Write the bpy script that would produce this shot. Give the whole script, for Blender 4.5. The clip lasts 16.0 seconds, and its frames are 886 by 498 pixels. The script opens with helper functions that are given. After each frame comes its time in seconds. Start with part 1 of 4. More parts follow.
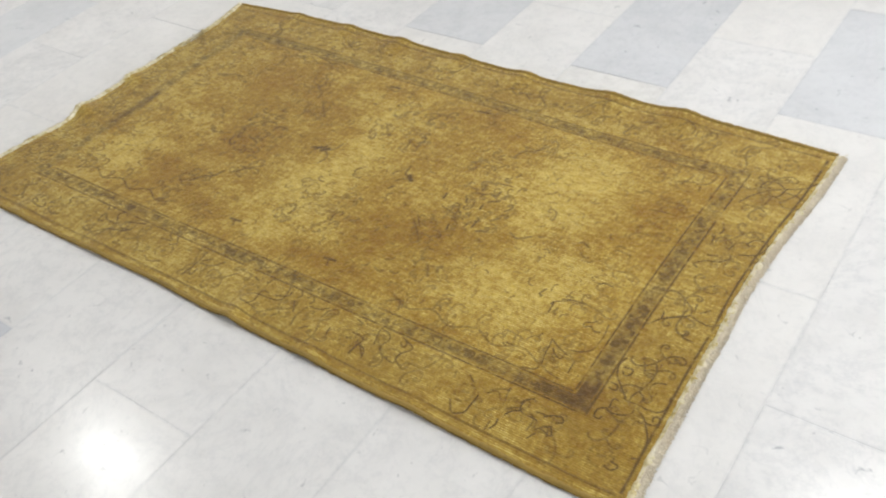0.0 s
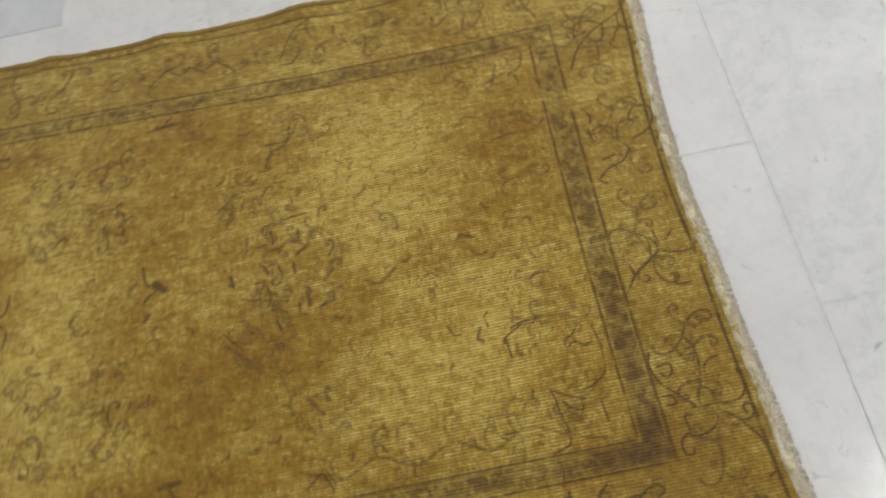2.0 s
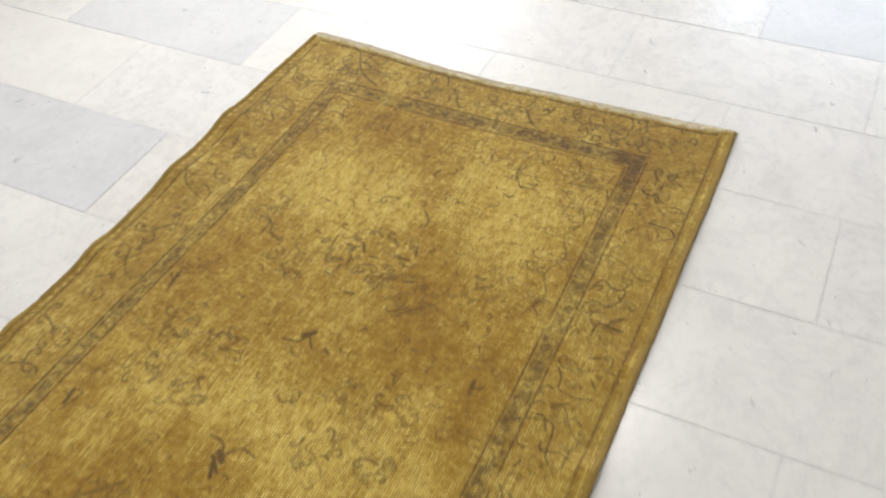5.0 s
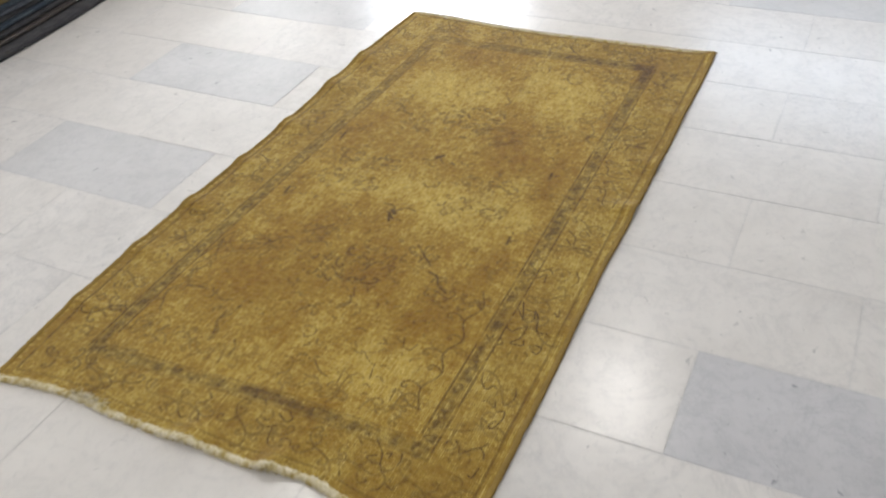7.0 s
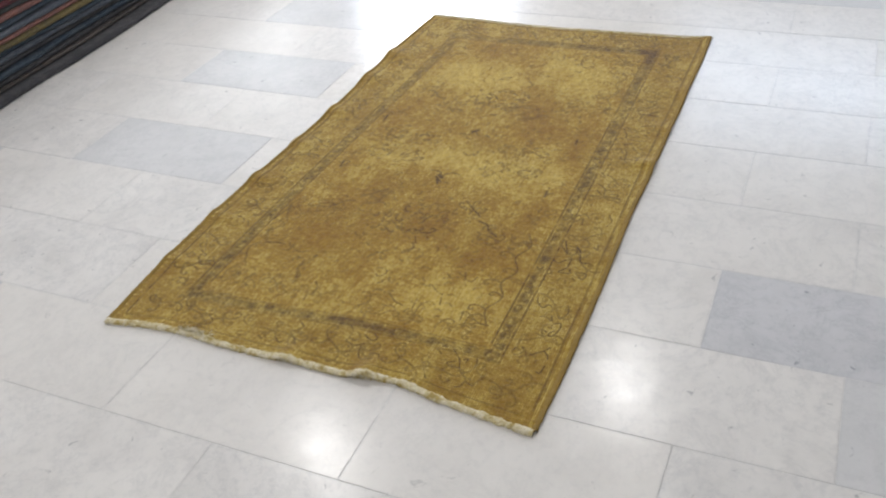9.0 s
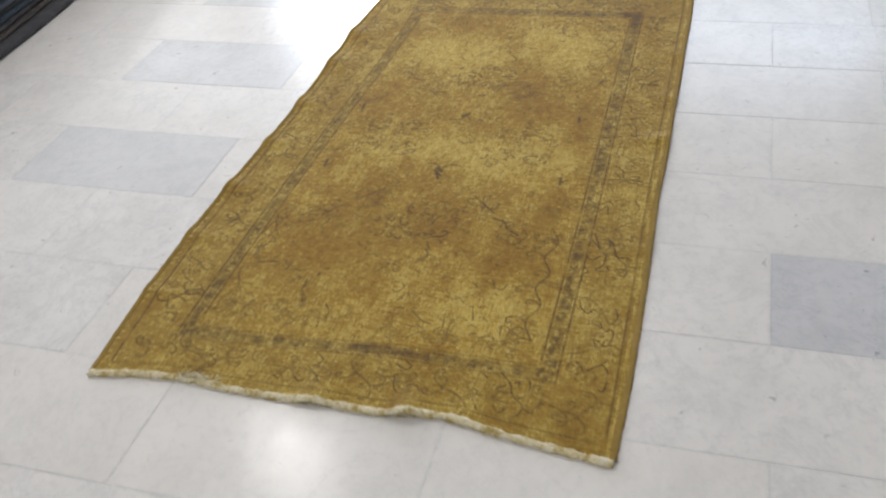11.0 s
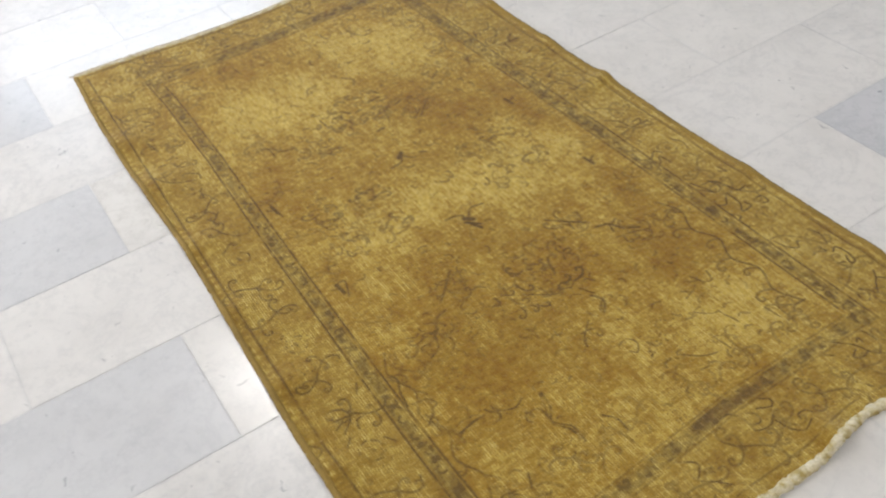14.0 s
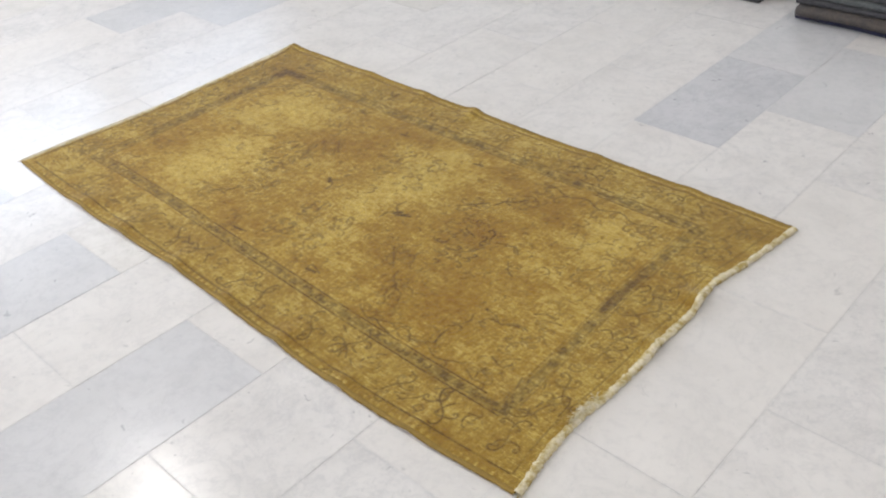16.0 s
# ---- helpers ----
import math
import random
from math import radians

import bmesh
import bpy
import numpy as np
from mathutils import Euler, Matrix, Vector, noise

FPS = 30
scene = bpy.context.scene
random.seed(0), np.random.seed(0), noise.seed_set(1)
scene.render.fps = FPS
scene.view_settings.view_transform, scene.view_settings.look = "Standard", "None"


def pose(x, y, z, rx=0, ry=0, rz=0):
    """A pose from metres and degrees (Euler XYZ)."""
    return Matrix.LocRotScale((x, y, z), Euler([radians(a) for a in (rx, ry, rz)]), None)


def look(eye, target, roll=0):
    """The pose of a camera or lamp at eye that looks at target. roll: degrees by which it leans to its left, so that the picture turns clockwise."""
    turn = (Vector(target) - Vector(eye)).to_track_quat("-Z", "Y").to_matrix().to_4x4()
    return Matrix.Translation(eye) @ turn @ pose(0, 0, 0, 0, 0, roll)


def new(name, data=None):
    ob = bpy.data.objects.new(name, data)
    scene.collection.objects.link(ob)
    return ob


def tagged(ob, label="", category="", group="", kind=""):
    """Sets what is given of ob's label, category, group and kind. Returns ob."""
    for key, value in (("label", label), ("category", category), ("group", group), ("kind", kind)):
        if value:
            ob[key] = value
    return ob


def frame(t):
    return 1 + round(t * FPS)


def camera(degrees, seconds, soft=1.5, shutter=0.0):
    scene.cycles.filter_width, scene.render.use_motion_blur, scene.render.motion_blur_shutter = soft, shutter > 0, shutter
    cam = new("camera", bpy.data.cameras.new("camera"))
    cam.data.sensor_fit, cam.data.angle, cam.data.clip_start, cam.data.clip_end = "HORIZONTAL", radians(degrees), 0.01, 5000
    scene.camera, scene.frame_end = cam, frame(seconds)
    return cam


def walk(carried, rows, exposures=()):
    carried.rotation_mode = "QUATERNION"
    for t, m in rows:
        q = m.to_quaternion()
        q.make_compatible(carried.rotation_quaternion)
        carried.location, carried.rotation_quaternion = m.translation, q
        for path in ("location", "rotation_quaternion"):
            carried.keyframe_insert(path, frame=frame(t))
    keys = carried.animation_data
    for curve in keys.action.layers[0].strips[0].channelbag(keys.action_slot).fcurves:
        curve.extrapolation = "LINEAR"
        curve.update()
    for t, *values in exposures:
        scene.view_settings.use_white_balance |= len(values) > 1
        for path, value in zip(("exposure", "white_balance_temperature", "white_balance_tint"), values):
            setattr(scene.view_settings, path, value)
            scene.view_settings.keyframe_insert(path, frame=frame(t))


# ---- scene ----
cam = camera(52.5, 16.0, soft=2.0, shutter=0.4)
PATH = [
    (0, (2.407, -0.754, 1.364), (1.42, 0.378, 0.042), -9.2),
    (0.5, (2.238, -0.567, 1.355), (1.343, 0.5, -0.081), -13.0),
    (1, (2.044, -0.453, 1.337), (1.362, 0.634, -0.198), -14.9),
    (1.5, (1.81, -0.347, 1.316), (1.498, 0.745, -0.331), -13.3),
    (2, (1.679, -0.151, 1.26), (1.614, 0.829, -0.482), -14.9),
    (2.5, (1.6, 0.035, 1.24), (1.684, 0.835, -0.59), -21.6),
    (3, (1.306, 0.09, 1.213), (1.975, 0.689, -0.574), -3.0),
    (3.2, (1.23, 0.097, 1.219), (2.031, 0.66, -0.525), -1.9),
    (5.3, (0.177, -0.274, 1.337), (1.414, 0.441, -0.063), -5.5),
    (5.5, (0.067, -0.353, 1.342), (1.315, 0.397, -0.029), -5.8),
    (6, (-0.198, -0.448, 1.369), (1.081, 0.33, 0.043), -6.1),
    (6.5, (-0.542, -0.407, 1.362), (0.817, 0.354, 0.107), -6.4),
    (7, (-0.782, -0.437, 1.388), (0.607, 0.307, 0.157), -4.6),
    (7.5, (-0.98, -0.584, 1.39), (0.408, 0.225, 0.198), -5.1),
    (8, (-1.108, -0.611, 1.398), (0.282, 0.241, 0.24), -5.9),
    (8.5, (-1.201, -0.509, 1.399), (0.233, 0.275, 0.246), -5.7),
    (10.8, (-1.106, -0.182, 1.375), (0.357, 0.387, 0.136), -6.4),
    (11, (-1.045, -0.098, 1.362), (0.421, 0.441, 0.113), -6.9),
    (11.5, (-0.909, 0.077, 1.359), (0.534, 0.492, 0.038), -8.2),
    (12, (-0.823, 0.351, 1.373), (0.614, 0.532, -0.006), -9.4),
    (12.5, (-0.669, 0.548, 1.335), (0.767, 0.514, -0.057), -8.5),
    (13, (-0.477, 0.778, 1.346), (0.898, 0.541, -0.087), -10.5),
    (13.5, (-0.361, 1.095, 1.347), (0.925, 0.581, -0.096), -7.9),
    (14, (-0.365, 1.361, 1.335), (0.888, 0.657, -0.056), -6.3),
    (14.5, (-0.563, 1.572, 1.342), (0.699, 0.718, 0.046), -5.3),
    (15, (-0.649, 1.789, 1.365), (0.569, 0.805, 0.12), -4.7),
    (15.5, (-0.67, 1.939, 1.381), (0.505, 0.862, 0.173), -4.8),
    (16, (-0.693, 1.993, 1.384), (0.454, 0.846, 0.215), -4.1),
]
walk(cam, [(t, look(eye, target, roll)) for t, eye, target, roll in PATH],
     exposures=[(0.0, 1.77, 6070, 10), (1.0, 1.46, 6120, 10), (1.6, 1.34, 6120, 10), (2.5, 1.20, 6100, 10), (3.2, 1.46, 6070, 11), (5.3, 1.74, 6320, 11), (6.2, 1.76, 6320, 11),
                (7.2, 1.44, 6220, 12), (8.7, 1.50, 6070, 12), (11.5, 1.43, 6120, 12), (12.5, 1.70, 6970, 12), (13.0, 1.66, 6620, 12), (13.5, 1.64, 6220, 12), (16.0, 1.70, 6120, 13)])

# ---------------------------------------------------------------- world and light
world = bpy.data.worlds.new("world")
scene.world = world
world.use_nodes = True
wn = world.node_tree
sky = wn.nodes.new("ShaderNodeTexSky")
sky.sky_type = "NISHITA"
sky.sun_disc = False
sky.sun_elevation = radians(40)
sky.sun_rotation = radians(60)
wn.nodes["Background"].inputs["Strength"].default_value = 0.1
wn.links.new(sky.outputs["Color"], wn.nodes["Background"].inputs["Color"])

ROOM_X0, ROOM_X1, ROOM_Y0, ROOM_Y1, CEIL = -4.5, 8.0, -5.0, 5.6, 3.5
# openings of the shop front in the east wall: y0, y1, sill, head, lamp power, lamp colour
OPENINGS = [
    (-4.2, -2.1, 2.70, 3.36, 5, (0.80, 0.90, 1.0)),
    (-1.8, 1.2, 2.70, 3.36, 15, (0.78, 0.89, 1.0)),
    (3.12, 4.75, 0.30, 3.30, 118, (0.95, 0.98, 1.0)),
]
TILE_X, TILE_Y, GAP = 0.3005, 0.601, 0.0015
X_JOINT, Y_JOINT = 0.360, -0.263
# first three set by their floor reflections; the last two added unseen for fill
LAMPS_AND_FILL = [(3.60, 0.59), (2.29, 2.40), (-1.99, 0.56), (-2.6, -2.8), (-2.4, 3.6)]


def area_light(name, m, sx, sy, power, color, shape="RECTANGLE"):
    data = bpy.data.lights.new(name, "AREA")
    data.shape, data.size, data.size_y = shape, sx, sy
    data.energy, data.color = power, color
    ob = new(name, data)
    ob.matrix_world = m
    return ob


for y0, y1, sill, head, power, color in OPENINGS:
    middle = (ROOM_X1 - 0.02, (y0 + y1) / 2, (sill + head) / 2)
    area_light("window_daylight", look(middle, (0, *middle[1:])), y1 - y0 - 0.14, head - sill - 0.14, power, color)
for x, y in LAMPS_AND_FILL:
    area_light("downlight_glow", look((x, y, CEIL - 0.035), (x, y + 0.0001, 0)), 0.16, 0.16, 10.0, (1.0, 0.95, 0.87), "DISK")


# ---------------------------------------------------------------- helpers
def part(name, bm, material, parent=None, label="", smooth=False):
    me = bpy.data.meshes.new(name)
    bm.to_mesh(me)
    bm.free()
    if material:
        me.materials.append(material)
    if smooth:
        me.polygons.foreach_set("use_smooth", [True] * len(me.polygons))
    ob = new(name, me)
    if parent is not None:
        ob.parent = parent
    if label:
        ob["label"] = label
    return ob


def box(bm, x0, x1, y0, y1, z0, z1):
    vs = [bm.verts.new((x, y, z)) for z in (z0, z1) for y in (y0, y1) for x in (x0, x1)]
    for a in ((0, 2, 3, 1), (4, 5, 7, 6), (0, 1, 5, 4), (2, 6, 7, 3), (0, 4, 6, 2), (1, 3, 7, 5)):
        bm.faces.new([vs[i] for i in a])


def boxes(*rows):
    bm = bmesh.new()
    for r in rows:
        box(bm, *r)
    return bm


def mat(name, rough=0.5):
    m = bpy.data.materials.new(name)
    m.use_nodes = True
    b = m.node_tree.nodes["Principled BSDF"]
    b.inputs["Roughness"].default_value = rough
    return m, m.node_tree, b


def node(nt, kind, **values):
    n = nt.nodes.new(kind)
    for k, v in values.items():
        n.inputs[k.replace("_", " ")].default_value = v
    return n


def noise_node(nt, coord, scale, detail=4.0, rough=0.55, distortion=0.0):
    n = node(nt, "ShaderNodeTexNoise", Scale=scale, Detail=detail, Roughness=rough, Distortion=distortion)
    nt.links.new(coord, n.inputs["Vector"])
    return n.outputs["Fac"]


def ramp(nt, fac, *stops):
    r = nt.nodes.new("ShaderNodeValToRGB")
    els = r.color_ramp.elements
    while len(els) < len(stops):
        els.new(0.5)
    for e, (p, c) in zip(els, stops):
        e.position = p
        e.color = (*c, 1) if len(c) == 3 else c
    nt.links.new(fac, r.inputs["Fac"])
    return r.outputs["Color"]


def mix(nt, fac, a, b, how="MIX"):
    n = nt.nodes.new("ShaderNodeMix")
    n.data_type, n.blend_type = "RGBA", how
    for value, socket in ((fac, n.inputs[0]), (a, n.inputs[6]), (b, n.inputs[7])):
        if isinstance(value, bpy.types.NodeSocket):
            nt.links.new(value, socket)
        elif isinstance(value, (int, float)):
            socket.default_value = value
        else:
            socket.default_value = (*value, 1)
    return n.outputs[2]


def calc(nt, op, a, b=0.0, clamp=False):
    n = nt.nodes.new("ShaderNodeMath")
    n.operation, n.use_clamp = op, clamp
    for value, socket in ((a, n.inputs[0]), (b, n.inputs[1])):
        if isinstance(value, bpy.types.NodeSocket):
            nt.links.new(value, socket)
        else:
            socket.default_value = value
    return n.outputs[0]


def bump(nt, b, height, strength, distance):
    n = node(nt, "ShaderNodeBump", Strength=strength, Distance=distance)
    nt.links.new(height, n.inputs["Height"])
    nt.links.new(n.outputs["Normal"], b.inputs["Normal"])


# ---------------------------------------------------------------- materials
def marble(name, tone, vein, warm):
    """Polished, worn white marble; each tile takes its own piece of the stone."""
    m, nt, b = mat(name)
    geo = nt.nodes.new("ShaderNodeNewGeometry")
    info = nt.nodes.new("ShaderNodeObjectInfo")
    shift = nt.nodes.new("ShaderNodeVectorMath")
    shift.operation = "MULTIPLY_ADD"
    shift.inputs[1].default_value = (37.0, 53.0, 71.0)
    nt.links.new(info.outputs["Random"], shift.inputs[0])
    nt.links.new(geo.outputs["Position"], shift.inputs[2])
    p = shift.outputs[0]
    cloud = noise_node(nt, p, 6, 6, 0.66, 0.2)
    fine = noise_node(nt, p, 42, 6, 0.7, 0.3)
    streak = noise_node(nt, p, 5, 7, 0.72, 0.5)
    col = ramp(nt, cloud, (0.28, [c * 0.88 for c in tone]), (0.5, tone), (0.74, [min(1, c * 1.07) for c in tone]))
    veins = ramp(nt, calc(nt, "ABSOLUTE", calc(nt, "SUBTRACT", streak, 0.5)), (0.0, (1, 1, 1)), (0.02, (0.3, 0.3, 0.3)), (0.07, (0, 0, 0)))
    col = mix(nt, calc(nt, "MULTIPLY", veins, 0.30), col, vein)
    col = mix(nt, calc(nt, "MULTIPLY", ramp(nt, fine, (0.50, (0, 0, 0)), (0.75, (1, 1, 1))), 0.46), col, vein)
    specks = noise_node(nt, p, 31, 3, 0.55, 0.8)
    col = mix(nt, ramp(nt, specks, (0.68, (0, 0, 0)), (0.74, (0.85, 0.85, 0.85))), col, [c * 0.78 for c in vein])
    col = mix(nt, calc(nt, "MULTIPLY", info.outputs["Random"], 0.5), col, warm)
    # grey dirt that has crept into the tile's edges from the joints
    split = nt.nodes.new("ShaderNodeSeparateXYZ")
    nt.links.new(geo.outputs["Position"], split.inputs[0])
    u = calc(nt, "DIVIDE", calc(nt, "SUBTRACT", split.outputs["X"], X_JOINT), TILE_X)
    odd = calc(nt, "FLOORED_MODULO", calc(nt, "FLOOR", u), 2.0)
    v = calc(nt, "DIVIDE", calc(nt, "SUBTRACT", calc(nt, "SUBTRACT", split.outputs["Y"], Y_JOINT), calc(nt, "MULTIPLY", odd, 0.30)), TILE_Y)
    gaps = [calc(nt, "MULTIPLY", calc(nt, "SUBTRACT", 0.5, calc(nt, "ABSOLUTE", calc(nt, "SUBTRACT", calc(nt, "FRACT", w), 0.5))), size) for w, size in ((u, TILE_X), (v, TILE_Y))]
    crept = calc(nt, "ADD", calc(nt, "MINIMUM", *gaps), calc(nt, "MULTIPLY", calc(nt, "SUBTRACT", noise_node(nt, geo.outputs["Position"], 30, 4, 0.7), 0.5), 0.016))
    col = mix(nt, ramp(nt, crept, (0.0, (0.30, 0.30, 0.30)), (0.005, (0, 0, 0))), col, [c * 0.95 for c in vein])
    nt.links.new(col, b.inputs["Base Color"])
    r = ramp(nt, noise_node(nt, p, 9, 5, 0.6), (0.3, (0.19, 0.19, 0.19)), (0.7, (0.25, 0.25, 0.25)))
    nt.links.new(r, b.inputs["Roughness"])
    b.inputs["Specular IOR Level"].default_value = 0.33
    bump(nt, b, noise_node(nt, p, 16, 3), 0.06, 0.01)
    return m


MARBLE_WHITE = marble("marble_white", (0.615, 0.597, 0.573), (0.39, 0.39, 0.40), (0.635, 0.608, 0.565))
MARBLE_COOL = marble("marble_cool", (0.525, 0.522, 0.522), (0.35, 0.35, 0.37), (0.55, 0.546, 0.54))
MARBLE_CREAM = marble("marble_cream", (0.605, 0.585, 0.55), (0.43, 0.41, 0.38), (0.62, 0.60, 0.57))
MARBLE_GREY = marble("marble_grey", (0.50, 0.498, 0.51), (0.31, 0.315, 0.335), (0.49, 0.487, 0.49))


def plain(name, color, rough, scale=6.0, amount=0.12, bump_height=0.0, fine=60.0):
    m, nt, b = mat(name, rough)
    geo = nt.nodes.new("ShaderNodeNewGeometry")
    n1 = noise_node(nt, geo.outputs["Position"], scale)
    n2 = noise_node(nt, geo.outputs["Position"], fine)
    f = calc(nt, "ADD", calc(nt, "MULTIPLY", n1, 0.6), calc(nt, "MULTIPLY", n2, 0.4))
    col = ramp(nt, f, (0.3, [c * (1 - amount) for c in color]), (0.7, [min(1, c * (1 + amount)) for c in color]))
    nt.links.new(col, b.inputs["Base Color"])
    if bump_height:
        bump(nt, b, n2, 0.5, bump_height)
    return m


GROUT = plain("grout", (0.54, 0.53, 0.51), 0.9, 12, 0.2)
PLASTER = plain("plaster", (0.78, 0.77, 0.74), 0.85, 2, 0.05)
# grey for the unseen east wall, darkened to weaken its reflection in the floor
WALL_DIMMED = plain("dimmed_wall_grey", (0.40, 0.375, 0.35), 0.8, 2, 0.08)
CEILING = plain("ceiling_paint", (0.82, 0.81, 0.79), 0.9, 2, 0.04)
FRAME = plain("painted_metal", (0.55, 0.56, 0.57), 0.4, 5, 0.06)
GLASS, gnt, gb = mat("glass", 0.02)
gb.inputs["Transmission Weight"].default_value = 1.0

# ---------------------------------------------------------------- room shell
wall_t = 0.2
walls = {
    "wall_west": boxes((ROOM_X0 - wall_t, ROOM_X0, ROOM_Y0 - wall_t, ROOM_Y1 + wall_t, -0.05, CEIL)),
    "wall_south": boxes((ROOM_X0, ROOM_X1, ROOM_Y0 - wall_t, ROOM_Y0, -0.05, CEIL)),
    "wall_north": boxes((ROOM_X0, ROOM_X1, ROOM_Y1, ROOM_Y1 + wall_t, -0.05, CEIL)),
}
rows, last = [], ROOM_Y0 - wall_t
for y0, y1, sill, head, *_ in OPENINGS:
    rows += [(ROOM_X1, ROOM_X1 + wall_t, last, y0, -0.05, CEIL), (ROOM_X1, ROOM_X1 + wall_t, y0, y1, -0.05, sill),
             (ROOM_X1, ROOM_X1 + wall_t, y0, y1, head, CEIL)]
    last = y1
rows.append((ROOM_X1, ROOM_X1 + wall_t, last, ROOM_Y1 + wall_t, -0.05, CEIL))
walls["wall_east"] = boxes(*rows)
for name, bm in walls.items():
    front = name == "wall_east"
    tagged(part(name, bm, WALL_DIMMED if front else PLASTER), "plain %s shop wall" % ("darkened warm grey" if front else "off-white plastered"), "wall", kind="structure")
tagged(part("ceiling", boxes((ROOM_X0 - wall_t, ROOM_X1 + wall_t, ROOM_Y0 - wall_t, ROOM_Y1 + wall_t, CEIL, CEIL + 0.2)), CEILING),
       "plain white painted ceiling", "ceiling", kind="structure")
for n, (y0, y1, sill, head, *_) in enumerate(OPENINGS):
    win = tagged(new("window_%d" % (n + 1)), "%s shop window in a grey metal frame" % ("tall" if head - sill > 1 else "high, low-built"), "window", kind="structure")
    win.location = (ROOM_X1 + 0.1, (y0 + y1) / 2, sill)
    h, w = head - sill, (y1 - y0) / 2
    part("window_frame", boxes((-0.03, 0.03, -w, -w + 0.06, 0, h), (-0.03, 0.03, w - 0.06, w, 0, h),
                               (-0.03, 0.03, -w + 0.06, w - 0.06, 0, 0.06), (-0.03, 0.03, -w + 0.06, w - 0.06, h - 0.06, h)), FRAME, win)
    pane = part("pane", boxes((-0.004, 0.004, -w + 0.06, w - 0.06, 0.06, h - 0.06)), GLASS, win)
    pane.visible_shadow = False


def downlight(x, y):
    lamp = tagged(new("downlight_and_fill"), "round white recessed ceiling downlight, some of them unseen fill", "ceiling light", "ceiling downlights")
    lamp.location = (x, y, CEIL)
    bm = bmesh.new()
    prof = [(0.105, -0.001), (0.14, -0.001), (0.145, -0.006), (0.14, -0.012), (0.11, -0.014), (0.105, -0.008)]
    rings = [[bm.verts.new((r * math.cos(a), r * math.sin(a), z)) for r, z in prof] for a in [k * math.tau / 40 for k in range(40)]]
    for k in range(40):
        for j in range(6):
            bm.faces.new((rings[k][j], rings[k][(j + 1) % 6], rings[(k + 1) % 40][(j + 1) % 6], rings[(k + 1) % 40][j]))
    part("trim_ring", bm, FRAME, lamp, smooth=True)


# the two added fill lamps get the same fixture
for x, y in LAMPS_AND_FILL:
    downlight(x, y)

# ---------------------------------------------------------------- carpet pattern
LEN, WID, STEP = 2.05, 1.140, 0.002
NX, NY = int(LEN / STEP) + 1, int(WID / STEP) + 1
UX, UY = np.meshgrid(np.linspace(0, LEN, NX), np.linspace(0, WID, NY), indexing="ij")


# how far each edge of the loose carpet strays from a true rectangle, at even steps along it, in millimetres
STRAY = {"south": (7, 2, 2, 4, 8, 4, 4, 2, 2, 0, 2), "north": (-3, 10, 17, 16, 8, -1, -6, -3, -2, -8, -20),
         "west": (3, 15, 30, 50, 35, 36, 33, 34, 42, 36, 18), "east": (-8, -15, -19, -24, -25, -31, -29, -22, -10, -3, 0)}
STRAY = {k: np.array(v) / 1000 for k, v in STRAY.items()}


def stray(edge, s):
    """Smooth line through the strays of one edge."""
    v = np.concatenate([STRAY[edge][:1], STRAY[edge], STRAY[edge][-1:]])
    u = np.clip(s, 0, 1) * 9.9999
    i = u.astype(int)
    f = u - i
    a, b, c, d = v[i], v[i + 1], v[i + 2], v[np.minimum(i + 3, len(v) - 1)]
    return b + 0.5 * f * (c - a + f * (2 * a - 5 * b + 4 * c - d + f * (3 * (b - c) + d - a)))


def outline(x, y):
    """The carpet's edges bow and wave; the field between them hardly does."""
    x, y = np.asarray(x, float), np.asarray(y, float)
    s, q = x / LEN, y / WID
    dy = stray("south", s) * (1 - q) ** 5 + stray("north", s) * q ** 5
    dx = stray("west", q) * (1 - s) ** 12 + stray("east", q) * s ** 14
    return x + dx, y + dy


GX, GY = outline(UX, UY)
rng = np.random.default_rng(7)


def field_noise(size_x, size_y, octaves=3, gain=0.5):
    """Smooth value noise on the carpet's grid, 0 to 1, with cells of the given size in metres."""
    total, norm, amp = np.zeros((NX, NY)), 0.0, 1.0
    for _ in range(octaves):
        cx, cy = int(LEN / size_x) + 3, int(WID / size_y) + 3
        g = rng.random((cx, cy))
        u, v = UX / size_x, UY / size_y
        i, j = u.astype(int), v.astype(int)
        fu, fv = u - i, v - j
        fu, fv = fu * fu * (3 - 2 * fu), fv * fv * (3 - 2 * fv)
        a = g[i, j] * (1 - fu) + g[i + 1, j] * fu
        b = g[i, j + 1] * (1 - fu) + g[i + 1, j + 1] * fu
        total += amp * (a * (1 - fv) + b * fv)
        norm += amp
        amp, size_x, size_y = amp * gain, size_x / 2, size_y / 2
    return total / norm


INK = np.zeros((NX, NY))      # dark drawing
WEAR = np.zeros((NX, NY))     # pile worn down to the pale warps
GREEN = np.zeros((NX, NY))    # greenish cast of the old border dye


def glide(points, steps=8):
    """A smooth line through points."""
    p = np.array(points, float)
    if len(p) < 3:
        return np.array([p[0] + (p[-1] - p[0]) * k / 12 for k in range(13)])
    q = np.vstack([2 * p[0] - p[1], p, 2 * p[-1] - p[-2]])
    out = []
    for k in range(1, len(q) - 2):
        for s in range(steps):
            t = s / steps
            out.append(0.5 * (2 * q[k] + (q[k + 1] - q[k - 1]) * t + (2 * q[k - 1] - 5 * q[k] + 4 * q[k + 1] - q[k + 2]) * t * t
                              + (3 * q[k] - q[k - 1] - 3 * q[k + 1] + q[k + 2]) * t ** 3))
    return np.array(out + [p[-1]])


